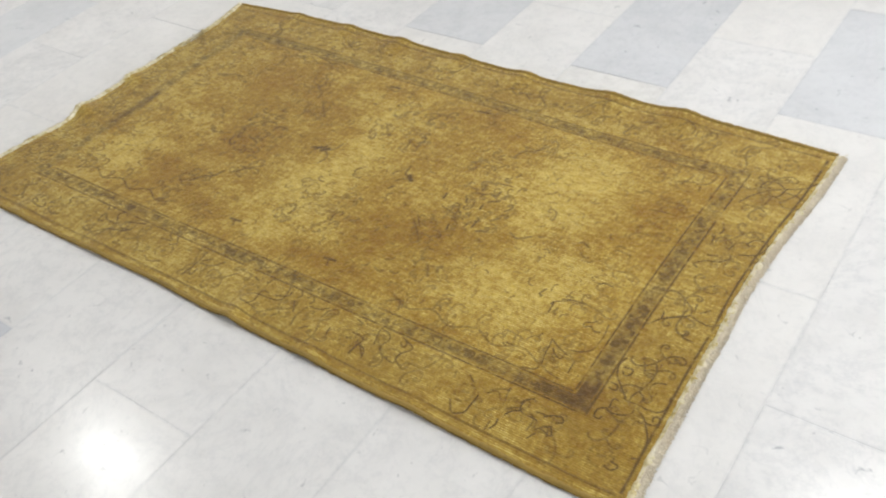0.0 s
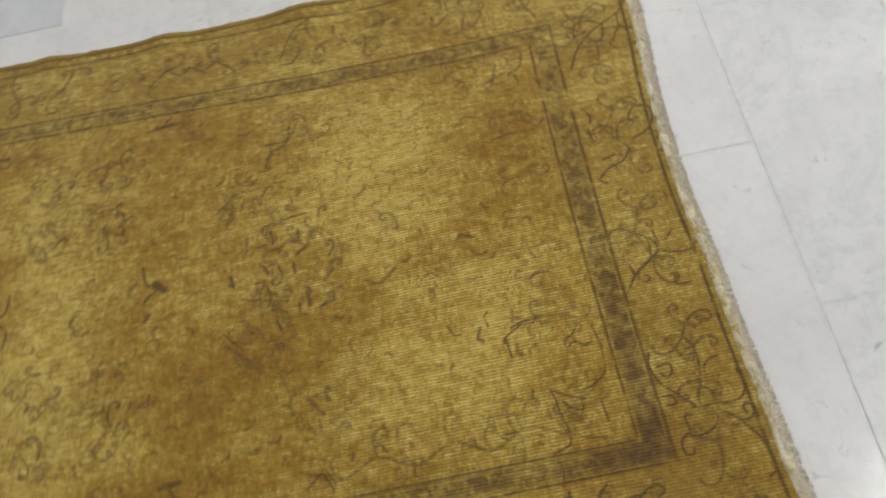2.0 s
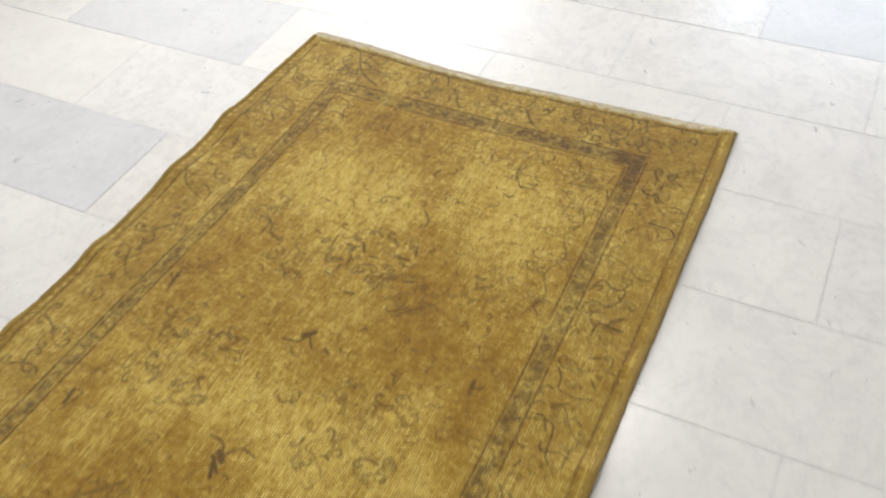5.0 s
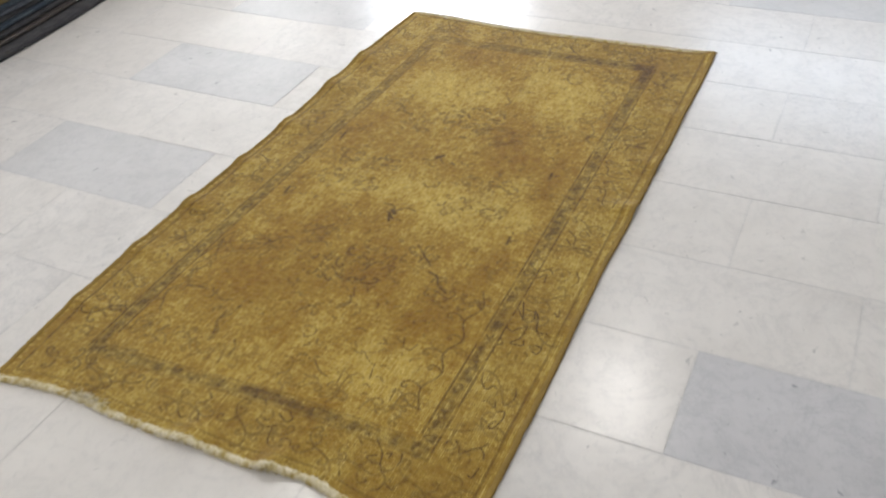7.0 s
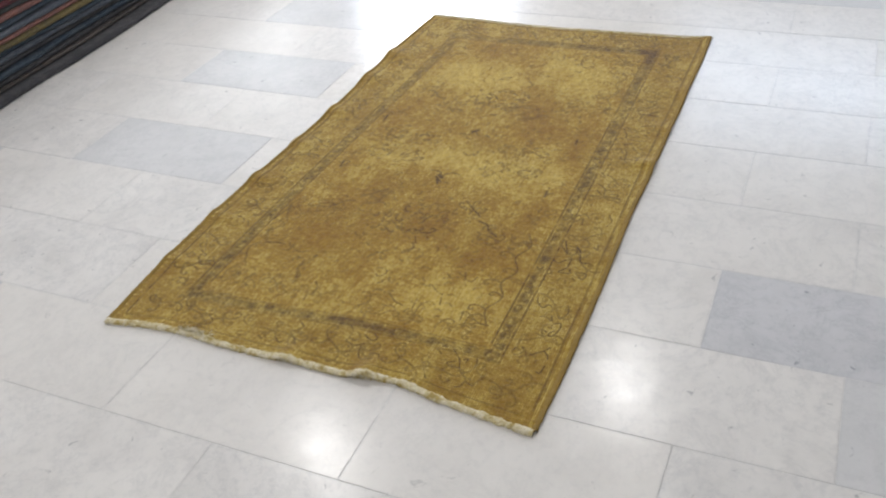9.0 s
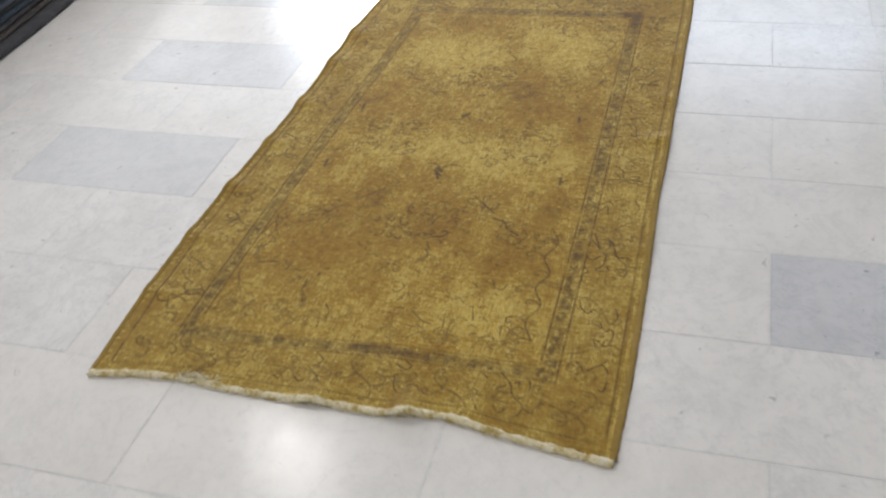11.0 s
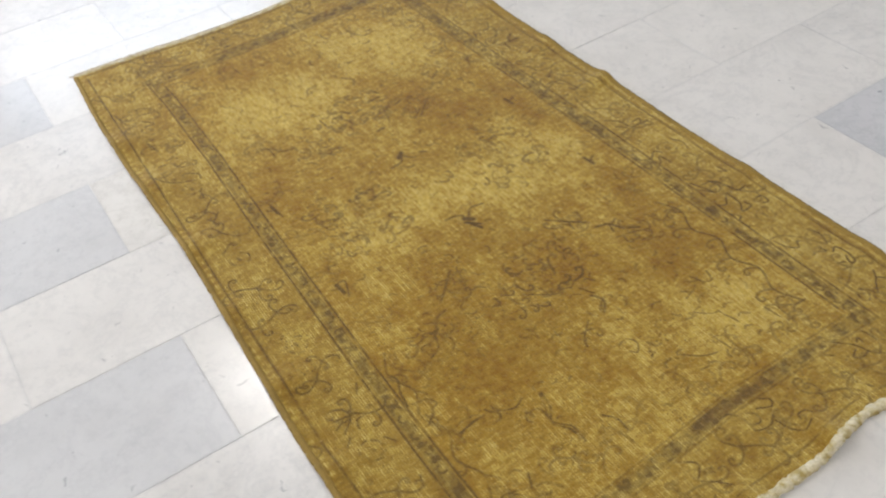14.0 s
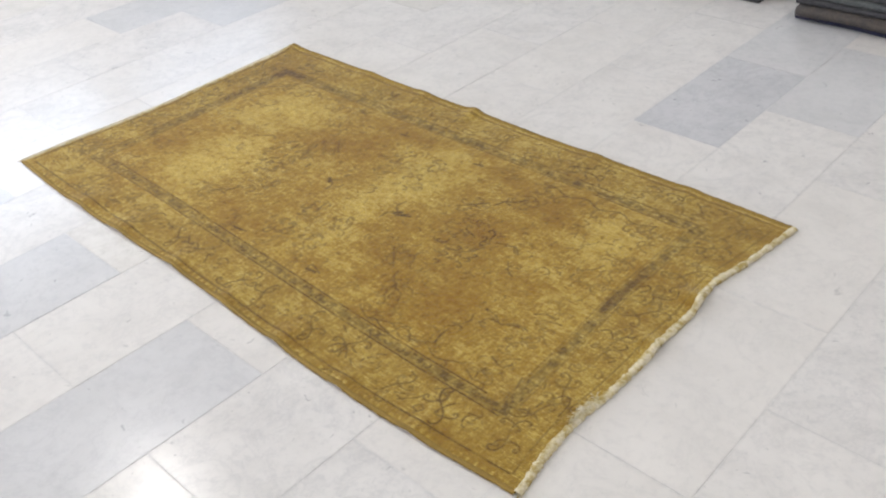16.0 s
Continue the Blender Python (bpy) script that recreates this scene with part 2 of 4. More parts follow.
def stroke(points, width=0.007, dark=0.8, smooth=True):
    """Draw one line of dark wool on the carpet."""
    line = glide(points) if smooth else np.array(points, float)
    lo, hi = line.min(0) - 3 * width, line.max(0) + 3 * width
    i0, j0 = np.maximum(((lo - 0.03) / STEP).astype(int), 0)
    i1, j1 = np.minimum(((hi + 0.08) / STEP).astype(int) + 2, (NX, NY))
    if i1 <= i0 or j1 <= j0:
        return
    x, y = GX[i0:i1, j0:j1], GY[i0:i1, j0:j1]
    best = np.full(x.shape, 9.0)
    for a, b in zip(line, line[1:]):
        d = b - a
        t = np.clip(((x - a[0]) * d[0] + (y - a[1]) * d[1]) / max(d @ d, 1e-9), 0, 1)
        best = np.minimum(best, np.hypot(x - a[0] - t * d[0], y - a[1] - t * d[1]))
    ink = dark * np.clip(1.5 - best / (width / 2), 0, 1)
    INK[i0:i1, j0:j1] = np.maximum(INK[i0:i1, j0:j1], ink)


def patch(layer, x, y, rx, ry, amount, turn=0.0):
    c, s = math.cos(radians(turn)), math.sin(radians(turn))
    u, v = ((GX - x) * c + (GY - y) * s) / rx, ((GY - y) * c - (GX - x) * s) / ry
    layer += amount * np.exp(-(u * u + v * v))


def draw(width, dark, *lines):
    """Lines of the drawing, each as x,y pairs in millimetres from the south west corner."""
    for text in lines:
        points = [[float(v) / 1000 for v in p.split(",")] for p in text.split()]
        stroke([(0.006 + 0.997 * x + 0.016 * y, 0.017 - 0.011 * x + 0.985 * y) for x, y in points], 0.55 * width, min(1.0, 1.1 * dark))


def ruled(distance, width, dark, where=1.0):
    """A straight line of the border, kept at a distance from an edge."""
    global INK
    INK = np.maximum(INK, where * dark * np.clip(1.4 - np.abs(distance) / (width / 2), 0, 1))


def span(v, lo, hi):
    return np.clip((v - lo) / 0.004, 0, 1) * np.clip((hi - v) / 0.004, 0, 1)


# outer guard line, close to the edges
ruled(GY - 0.027 - 0.004 * np.sin(GX * 1.5) ** 4, 0.005, 0.75, span(GX, 0.05, 2.02))
NORTH_LINE = np.interp(GX, (0.05, 0.3, 0.55, 0.9, 1.2, 1.55, 1.9, 2.03), (1.108, 1.122, 1.129, 1.120, 1.113, 1.104, 1.098, 1.094))
ruled(GY - NORTH_LINE, 0.005, 0.85, span(GX, 0.05, 2.02))
ruled(UX - 0.030, 0.005, 0.55, span(UY, 0.03, WID - 0.03))
ruled(UX - (LEN - 0.014), 0.007, 0.95, span(UY, 0.03, WID - 0.03))
# inner guard band: two lines with a chain of small dark motifs between them
south = 0.145 + 0.008 * np.clip(GX - 0.7, 0, 1)
north = np.interp(GX, (0.18, 0.42, 0.64, 0.88, 1.17, 1.45, 1.75, 1.9), (1.005, 1.006, 1.002, 0.994, 0.984, 0.971, 0.966, 0.971))
west, east = np.interp(GY, (0.14, 0.5, 0.78, 1.0), (0.171, 0.176, 0.158, 0.149)), 1.896 - 0.006 * np.sin(np.clip((GY - 0.15) / 0.82, 0, 1) * np.pi)
IN_X = span(GX, 0.165, 1.896)
ruled(GY - south, 0.005, 0.85, IN_X)
ruled(GY - south - 0.039, 0.005, 0.8, span(GX, 0.225, 1.852))
ruled(GY - north, 0.005, 0.85, IN_X)
ruled(GY - north + 0.035, 0.005, 0.85, span(GX, 0.225, 1.852))
ruled(GX - west, 0.005, 0.45, span(GY, 0.145, 1.0))
ruled(GX - west - 0.038, 0.005, 0.45, span(GY, 0.185, 0.97))
ruled(GX - east, 0.006, 0.85, span(GY, 0.152, 0.971))
ruled(GX - east + 0.043, 0.005, 0.85, span(GY, 0.195, 0.936))
BAND = np.maximum.reduce([span(GY - south, 0.003, 0.036) * IN_X, span(north - GY, 0.003, 0.032) * IN_X,
                          span(GX - west, 0.003, 0.035) * span(GY, 0.15, 1.0), span(east - GX, 0.003, 0.040) * span(GY, 0.155, 0.97)])
chain = np.random.default_rng(21)
for x in np.arange(0.22, 1.84, 0.021):
    for y in (0.168 + 0.008 * min(max(x - 0.7, 0), 1), float(np.interp(x, (0.2, 0.64, 1.17, 1.45, 1.8), (0.988, 0.985, 0.966, 0.953, 0.949)))):
        a, r, ph = chain.uniform(0.3, 0.75), chain.uniform(0.006, 0.010), chain.uniform(0, 6.3)
        stroke([(x + r * math.cos(ph + k), y + r * math.sin(ph + k)) for k in (0, 1.1, 2.2, 3.3)], 0.005, a)
for y in np.arange(0.22, 0.95, 0.021):
    for x, dark in ((float(np.interp(y, (0.5, 0.95), (0.194, 0.168))), 0.5), (1.870, 0.8)):
        a, r, ph = chain.uniform(0.4, 1) * dark, chain.uniform(0.006, 0.010), chain.uniform(0, 6.3)
        stroke([(x + r * math.cos(ph + k), y + r * math.sin(ph + k)) for k in (0, 1.1, 2.2, 3.3)], 0.005, a)


def tendril(x, y, size, heading, hand, dark, wind=1.0, width=0.0046):
    """A vine shoot that runs out and rolls up at its end."""
    line = [(x, y)]
    for k in range(11):
        heading += hand * wind * (0.05 + 0.085 * k)
        step = size * 0.22 * 0.90 ** k
        x, y = x + step * math.cos(heading), y + step * math.sin(heading)
        line.append((x, y))
    stroke(line, width, dark)
    return line[4]


def spray(x, y, size, turn, hand, dark):
    """A branching spray of the border: a bent stem, curled shoots on both sides and a leaf at the fork."""
    fork = tendril(x, y, size, turn, hand, dark, 0.55)
    tendril(x, y, 0.8 * size, turn + math.pi * 0.9, hand, dark)
    tendril(x, y, 0.7 * size, turn + hand * 1.7, hand, 0.9 * dark, 1.1)
    tendril(x, y, 0.55 * size, turn - hand * 1.5, -hand, 0.85 * dark, 1.2)
    tendril(*fork, 0.6 * size, turn - hand * 0.6, -hand, 0.9 * dark, 1.1)
    tendril(*fork, 0.4 * size, turn + hand * 1.9, hand, 0.8 * dark, 1.3)
    stroke([(x - 0.07 * size, y), (x + 0.07 * size, y + 0.04 * size)], 0.010, 0.8 * dark)


def rosette(x, y, radius, dark, rnd):
    """A flower seen from above: a broken ring of petals round a dark eye."""
    for k in range(7):
        a = k * 0.9 + rnd.uniform(-0.15, 0.15)
        r = radius * rnd.uniform(0.85, 1.1)
        stroke([(x + r * math.cos(a + u), y + r * math.sin(a + u)) for u in (0, 0.25, 0.5)], 0.0045, dark * rnd.uniform(0.35, 1))
    stroke([(x - 0.2 * radius, y), (x + 0.25 * radius, y + 0.1 * radius)], 0.007, 0.7 * dark)


INK = np.maximum(INK, 0.72 * BAND * np.clip(3.2 * (field_noise(0.014, 0.014, 2, 0.6) - 0.42), 0, 1))
# faded sprays and rosettes take turns along the border strips
faded = np.random.default_rng(11)


def north_strip(x):
    return float(np.interp(x, (0.1, 0.6, 1.2, 1.55, 2.0), (1.055, 1.066, 1.049, 1.037, 1.034)))


for k, x in enumerate(np.arange(0.10, 2.0, 0.098)):
    hand = 1 if k % 2 else -1
    for y, dark in ((0.088, 0.62), (north_strip(x), 0.80)):
        if k % 3 == 1:
            rosette(x, y, 0.022, dark, faded)
        else:
            spray(x + faded.uniform(-0.012, 0.012), y + faded.uniform(-0.01, 0.01), faded.uniform(0.058, 0.072),
                  hand * faded.uniform(0.5, 1.1) + (math.pi if k % 3 else 0), hand, dark * faded.uniform(0.7, 1.05))
for k, y in enumerate(np.arange(0.16, 1.02, 0.100)):
    hand = 1 if k % 2 else -1
    for x, dark in ((1.957, 0.80), (0.112, 0.62)):
        if k % 2:
            rosette(x + 0.01, y, 0.019, 0.6 * dark, faded)
        spray(x + faded.uniform(-0.01, 0.01), y + faded.uniform(-0.012, 0.012), faded.uniform(0.056, 0.070),
              hand * math.pi / 2 + faded.uniform(-0.5, 0.5), hand, dark * faded.uniform(0.7, 1.0))
# shoots of the field that hang on the inner frame
for x in np.arange(0.30, 1.85, 0.155):
    for y, up in ((0.205, 1), (north_strip(x) - 0.115, -1)):
        spray(x + faded.uniform(-0.02, 0.02), y + up * 0.02, faded.uniform(0.045, 0.06), up * faded.uniform(0.6, 2.4), faded.choice((-1, 1)), faded.uniform(0.25, 0.5))
for y in np.arange(0.27, 0.93, 0.13):
    for x, way in ((0.245, 0.0), (1.815, math.pi)):
        spray(x + (0.02 if way == 0 else -0.02), y, faded.uniform(0.045, 0.06), way + faded.uniform(-0.8, 0.8), faded.choice((-1, 1)), faded.uniform(0.35, 0.65))
# the field's drawing is mirrored about both middle lines
MID_X, MID_Y = 1.020, 0.588


def flower_ring(x, y, rx, ry, count, dark):
    """An oval wreath of small curled petals."""
    for k in range(count):
        a = k * math.tau / count + faded.uniform(-0.15, 0.15)
        r = faded.choice((0.45, 0.8, 1.0))
        tendril(x + r * rx * math.cos(a), y + r * ry * math.sin(a), faded.uniform(0.018, 0.042), a + faded.uniform(0.6, 2.4), faded.choice((-1, 1)),
                dark * faded.uniform(0.35, 1.0), 0.9, faded.uniform(0.0042, 0.0062))


def twig(x, y, sx, sy, dark):
    """A dark branch with side leaves that runs from a point outwards."""
    def at(u, v):
        return x + sx * u, y + sy * v
    stroke([at(0, 0), at(0.035, 0.035), at(0.06, 0.062)], 0.0062, dark)
    stroke([at(0.035, 0.035), at(0.062, 0.030)], 0.005, 0.9 * dark)
    stroke([at(0.085, 0.070), at(0.095, 0.098), at(0.120, 0.112), at(0.142, 0.142)], 0.0068, dark)
    stroke([at(0.095, 0.098), at(0.118, 0.092)], 0.0055, 0.9 * dark)
    stroke([at(0.100, 0.100), at(0.090, 0.122)], 0.005, 0.8 * dark)


for sx in (-1, 1):
    flower_ring(MID_X + sx * 0.372, MID_Y - 0.003, 0.070, 0.100, 38, 0.80)
    # the flower head between wreath and middle
    x = MID_X + sx * 0.151
    stroke([(x, MID_Y - 0.004), (x - sx * 0.014, MID_Y + 0.010)], 0.013, 0.9)
    stroke([(x - sx * 0.008, MID_Y), (x - sx * 0.030, MID_Y + 0.014), (x - sx * 0.036, MID_Y + 0.045)], 0.005, 0.75)
    stroke([(x - sx * 0.010, MID_Y), (x - sx * 0.034, MID_Y - 0.020), (x - sx * 0.030, MID_Y - 0.052)], 0.005, 0.75)
    stroke([(MID_X + sx * 0.480, MID_Y - 0.060), (MID_X + sx * 0.505, MID_Y - 0.070), (MID_X + sx * 0.530, MID_Y - 0.050)], 0.006, 0.7)
    tendril(MID_X + sx * 0.545, MID_Y + 0.02, 0.045, 1.5 * sx, sx, 0.7)
    for sy in (-1, 1):
        twig(MID_X + sx * 0.25, MID_Y + sy * 0.125, sx, sy, 0.8 if (sx, sy) == (-1, -1) else 0.6)
        # small buds by the long sides
        x, y = MID_X + sx * 0.155, MID_Y + sy * 0.331
        stroke([(x - 0.014, y), (x + 0.016, y + 0.003)], 0.0085, 0.85)
        stroke([(x, y), (x + 0.008, y + sy * 0.018)], 0.005, 0.7)
        for dx, dy, r, dark in ((0.06, 0.137, 0.030, 0.62), (0.06, 0.243, 0.030, 0.58), (0.30, 0.14, 0.035, 0.55), (0.40, 0.265, 0.040, 0.5), (0.02, 0.19, 0.03, 0.3)):
            flower_ring(MID_X + sx * dx, MID_Y + sy * dy, r, r, 10, 1.25 * dark)


def corner_vine(sx, sy, dark):
    """A scalloped vine along the inner frame, with curls into the field, and its return up the short side."""
    frame_y = MID_Y + sy * 0.388
    along = [(MID_X + sx * (0.74 - 0.055 * k), frame_y - sy * (0.018 + 0.022 * (k % 2))) for k in range(8)]
    stroke(along, 0.0046, dark)
    for k, (x, y) in enumerate(along[:-1]):
        tendril(x, y, 0.050 if k % 2 else 0.040, -sy * math.pi / 2 + faded.uniform(-0.5, 0.5) + (0.7 * sx), sx * sy, dark * faded.uniform(0.7, 1.0), 1.1, 0.0048)
    for k in range(4):
        x, y = MID_X + sx * (0.795 - 0.012 * (k % 2)), MID_Y + sy * (0.33 - 0.075 * k)
        tendril(x, y, 0.055, (math.pi if sx > 0 else 0) + faded.uniform(-0.6, 0.6), sx * sy * (-1) ** k, 0.7 * dark, 1.0, 0.005)
        tendril(x - sx * 0.03, y, 0.040, faded.uniform(0, 6.3), (-1) ** k, 0.6 * dark)


for sx, sy, dark in ((-1, -1, 0.74), (-1, 1, 0.62), (1, -1, 0.6), (1, 1, 0.5)):
    corner_vine(sx, sy, dark)
# crumbs of the old drawing all over the field
for _ in range(520):
    x, y = faded.uniform(0.24, 1.80), faded.uniform(0.22, 0.92)
    a, r = faded.uniform(0, 6.3), faded.uniform(0.006, 0.018)
    stroke([(x, y), (x + r * math.cos(a), y + r * math.sin(a)), (x + r * math.cos(a) + 0.6 * r * math.cos(a + 1), y + r * math.sin(a) + 0.6 * r * math.sin(a + 1))],
           faded.uniform(0.003, 0.0055), faded.uniform(0.25, 0.72))

# scrolls of the south border
draw(0.0065, 0.85, "658,131 625,118 603,109 602,92 615,87 634,93", "641,94 610,76 578,66 578,42", "586,128 570,136 559,120 572,107 586,91", "586,91 545,93 523,108 525,80 540,83", "529,133 514,123 504,136 481,132", "536,52 534,38 513,40 516,53", "418,126 394,119 377,101 391,90 379,76 352,80 345,93")
draw(0.0065, 0.85, "404,44 378,36 352,47 358,56", "351,88 338,65 356,71", "328,57 335,42 315,37 284,45 288,56 304,47", "284,88 281,70 300,78 295,63", "229,100 216,92 200,107 208,117 223,114", "221,89 203,81 214,69 230,50 222,37 209,32", "230,50 246,38", "186,31 160,34 162,44")
# scrolls of the west border
draw(0.0065, 0.8, "169,247 144,222 119,212 103,200 91,185 66,187 60,198", "119,212 116,233 125,245 135,228", "146,212 151,203 139,204", "105,198 118,183 141,179 158,184", "83,184 75,163 82,160", "60,230 74,218", "160,286 148,270", "168,538 166,518 148,506 129,503 124,485 141,480 151,495")
draw(0.0065, 0.8, "129,503 115,505 109,478 121,458", "111,463 84,455 68,439 76,415", "88,428 97,423 96,408 86,402", "147,471 136,446 147,437 159,451", "150,636 159,619 151,604 145,611", "149,660 128,633 113,640 104,651", "97,651 81,631 64,618", "71,678 59,662 66,652", "87,287 63,272")
# field marks near the west end
draw(0.006, 0.7, "557,532 528,517", "428,617 447,609 479,572", "483,538 502,520 507,508", "397,566 401,545 383,535 364,549 374,559", "428,378 415,359 425,344", "449,335 421,323 417,306 441,297", "421,327 394,313", "409,383 421,348")
draw(0.006, 0.7, "374,397 354,374 349,361", "350,357 308,346", "317,412 270,405", "624,374 619,355 617,342 606,310", "603,624 572,580 576,563 569,543", "314,492 285,458 277,432", "304,279 269,275", "287,250 274,226 273,203")
# north west corner
draw(0.0065, 0.7, "396,756 371,765 335,776 303,752 269,754", "335,776 370,778 374,802", "405,923 416,894 416,867", "412,847 397,814 405,790", "512,959 508,933 489,921 481,937", "479,951 434,948", "343,1108 316,1081 306,1058", "363,1098 322,1074", "288,1115 278,1096 291,1088 301,1102 285,1108", "278,1041 286,1021 303,1033")
draw(0.0065, 0.7, "177,1052 174,1028 180,1018", "149,973 115,956 94,959", "72,980 59,970", "170,918 180,883", "102,935 100,913", "259,951 265,927 252,912", "262,921 237,898", "65,725 57,710", "550,1164 524,1142 508,1160", "500,1101 515,1088", "563,1098 558,1066")
# flower heads
draw(0.013, 0.85, "858,605 835,580", "847,597 823,585", "1134,550 1127,538")
# south border, upper part
draw(0.0065, 0.75, "1496,109 1507,132 1472,147", "1417,133 1429,101", "1404,236 1415,215", "1124,190 1155,136 1157,96 1093,84 1077,54 1131,51", "953,126 931,101 899,95", "964,84 949,69", "908,77 909,54 893,63", "787,162 774,139 790,117 777,103")
draw(0.0065, 0.75, "737,154 753,129 768,121", "767,143 730,150", "769,116 740,111", "803,51 774,37 752,46", "641,144 623,126 598,108", "637,114 633,88 614,75", "649,51 637,38 663,43", "608,227 596,209 584,195")
# field vines, south east corner
draw(0.006, 0.85, "1743,292 1746,283 1750,256 1755,238 1757,226 1753,209 1729,201", "1757,226 1780,215 1806,211", "1743,295 1763,283 1782,275 1790,272", "1757,274 1768,262 1782,257 1785,263", "1811,264 1814,234", "1790,287 1806,291 1825,306 1829,325 1829,351 1823,383", "1798,382 1792,376 1778,366 1781,356 1792,363 1806,355 1818,357")
draw(0.006, 0.85, "1721,408 1693,390 1690,380", "1693,387 1697,357", "1673,438 1667,431 1671,414", "1652,396 1661,393", "1704,404 1721,411 1755,415", "1748,481 1760,488 1778,488", "1789,446 1801,457")
# south border by the east corner
draw(0.006, 0.8, "1708,121 1726,135 1739,138", "1739,141 1742,119", "1773,121 1778,134 1790,143 1798,141", "1651,132 1667,121", "1622,125 1628,112", "1811,120 1841,124", "1803,163 1821,172 1842,173", "1780,181 1788,168", "1733,154 1738,174", "1666,241 1682,242", "1660,238 1672,232")
# scrolls of the south border, middle
draw(0.0065, 0.75, "888,47 892,89 886,132", "898,102 918,120", "1002,123 1016,134", "1102,48 1109,67 1103,98 1119,102", "1055,125 1071,120", "1096,124 1099,137 1110,144", "1141,103 1167,117 1166,133", "1182,147 1195,134 1191,125", "1191,112 1204,96 1210,87")
draw(0.0065, 0.75, "1234,54 1225,78 1227,97 1229,113", "1211,135 1218,145 1231,133 1227,123", "1235,117 1259,121 1276,134", "1256,55 1271,68", "1241,92 1255,86 1247,79", "1175,51 1182,61", "1317,89 1326,59", "1351,141 1370,135 1365,129", "1370,104 1388,104 1402,99 1400,74 1400,53", "1398,86 1420,78 1430,58")
# scrolls of the south border, east of the middle
draw(0.0065, 0.75, "1422,144 1438,141 1450,126 1447,101 1465,83 1482,90", "1481,143 1491,134 1487,124 1476,133", "1497,115 1494,91 1513,80")
# south border from the side
draw(0.0065, 0.75, "1374,215 1397,233 1412,207", "1444,98 1467,85 1496,80 1492,109", "1397,55 1401,84 1427,62", "1652,62 1673,37 1693,48", "1706,112 1721,125 1737,111", "1755,94 1775,110 1800,111 1816,102 1817,76", "1749,36 1747,57", "1830,84 1845,101 1856,81")
# east border, north part
draw(0.0065, 0.85, "2028,1017 2009,988 1973,966 1942,945 1917,916 1897,875", "1973,966 1967,934 1954,926", "1968,967 1945,980 1924,973 1919,946 1940,954", "1968,953 1996,951 2021,942 2027,918 2014,904 1988,901 1975,915", "1926,982 1914,1001", "1997,769 2008,758 2006,736 1993,717 1965,703", "1997,769 1978,765 1967,743 1983,745", "1993,717 2009,705 2001,693", "1952,692 1941,708 1944,729", "1956,686 1939,664 1913,654 1895,635 1905,626")
draw(0.0065, 0.85, "1908,673 1929,679", "1896,788 1906,766 1902,749", "1897,739 1900,709", "2001,673 2010,660 2007,627", "1923,525 1936,516 1940,501 1939,479", "1952,488 1972,480 1999,479 2014,492", "1956,499 1951,523", "1913,507 1928,507", "1940,477 1921,462", "1965,440 1964,425 1984,423", "1981,519 1967,504")
# field by the north east corner
draw(0.0065, 0.7, "1789,950 1809,950 1817,932 1810,905 1787,891", "1768,920 1761,895 1752,873", "1783,898 1746,882", "1798,887 1802,869", "1829,876 1836,854 1838,832", "1829,781 1809,764 1779,763 1734,757", "1797,805 1785,800")
# east border, middle and south
draw(0.0065, 0.9, "1955,489 1921,463 1907,452 1889,426", "1903,469 1906,454", "1931,520 1948,505 1953,487", "1988,300 1971,294 1964,279", "2009,274 2014,255 2007,235 1988,228 1966,230 1944,228 1935,231", "1894,322 1890,304 1897,278 1913,259 1938,233", "1902,300 1918,301 1920,289 1911,281 1904,288")
draw(0.0065, 0.9, "1953,259 1966,250 1966,235", "1960,224 1964,208 1953,195 1928,188 1918,194 1906,184 1907,167 1918,165 1920,172", "1930,220 1920,220 1922,198", "1967,219 1982,212 1997,199 2011,203 2017,214 2008,223 2002,217 2005,208", "1996,196 2013,170 2018,147 2020,125 2009,117", "1897,254 1911,252 1913,240 1900,240", "1980,93 1996,89 1989,76 1974,78")
# south border by the east end
draw(0.0065, 0.9, "1792,146 1782,135 1778,124 1784,107 1806,104 1821,103 1826,86", "1784,107 1770,98 1763,84", "1738,145 1741,128 1748,98 1736,87", "1860,133 1844,129 1829,117", "1860,133 1866,123 1856,116", "1852,104 1862,85 1835,91", "1852,104 1838,95", "1834,76 1827,60", "1757,69 1760,57 1755,41", "1694,97 1694,74 1693,50 1678,38")
# second flower
draw(0.011, 0.75, "1388,655 1387,633 1370,637", "1401,620 1382,607", "1342,661 1345,637", "1302,652 1300,632", "1327,596 1334,582", "1359,546 1370,541 1366,532", "1398,532 1399,511", "1382,516 1383,500 1391,495", "1318,519 1320,505", "1344,493 1350,476", "1272,589 1275,569", "1425,508 1416,503", "1439,565 1426,551", "1377,591 1379,575")
# north border near the east end
draw(0.0065, 0.75, "1876,1147 1896,1130 1881,1101 1838,1088 1826,1056", "1725,1112 1727,1085 1737,1117", "1744,1060 1764,1052 1746,1021", "1652,1093 1667,1116 1690,1105 1692,1078", "1671,1064 1673,1038 1703,1062", "1544,1047 1539,1014", "1485,1093 1480,1060 1457,1054", "1399,1063 1419,1052 1400,1023 1379,1025")
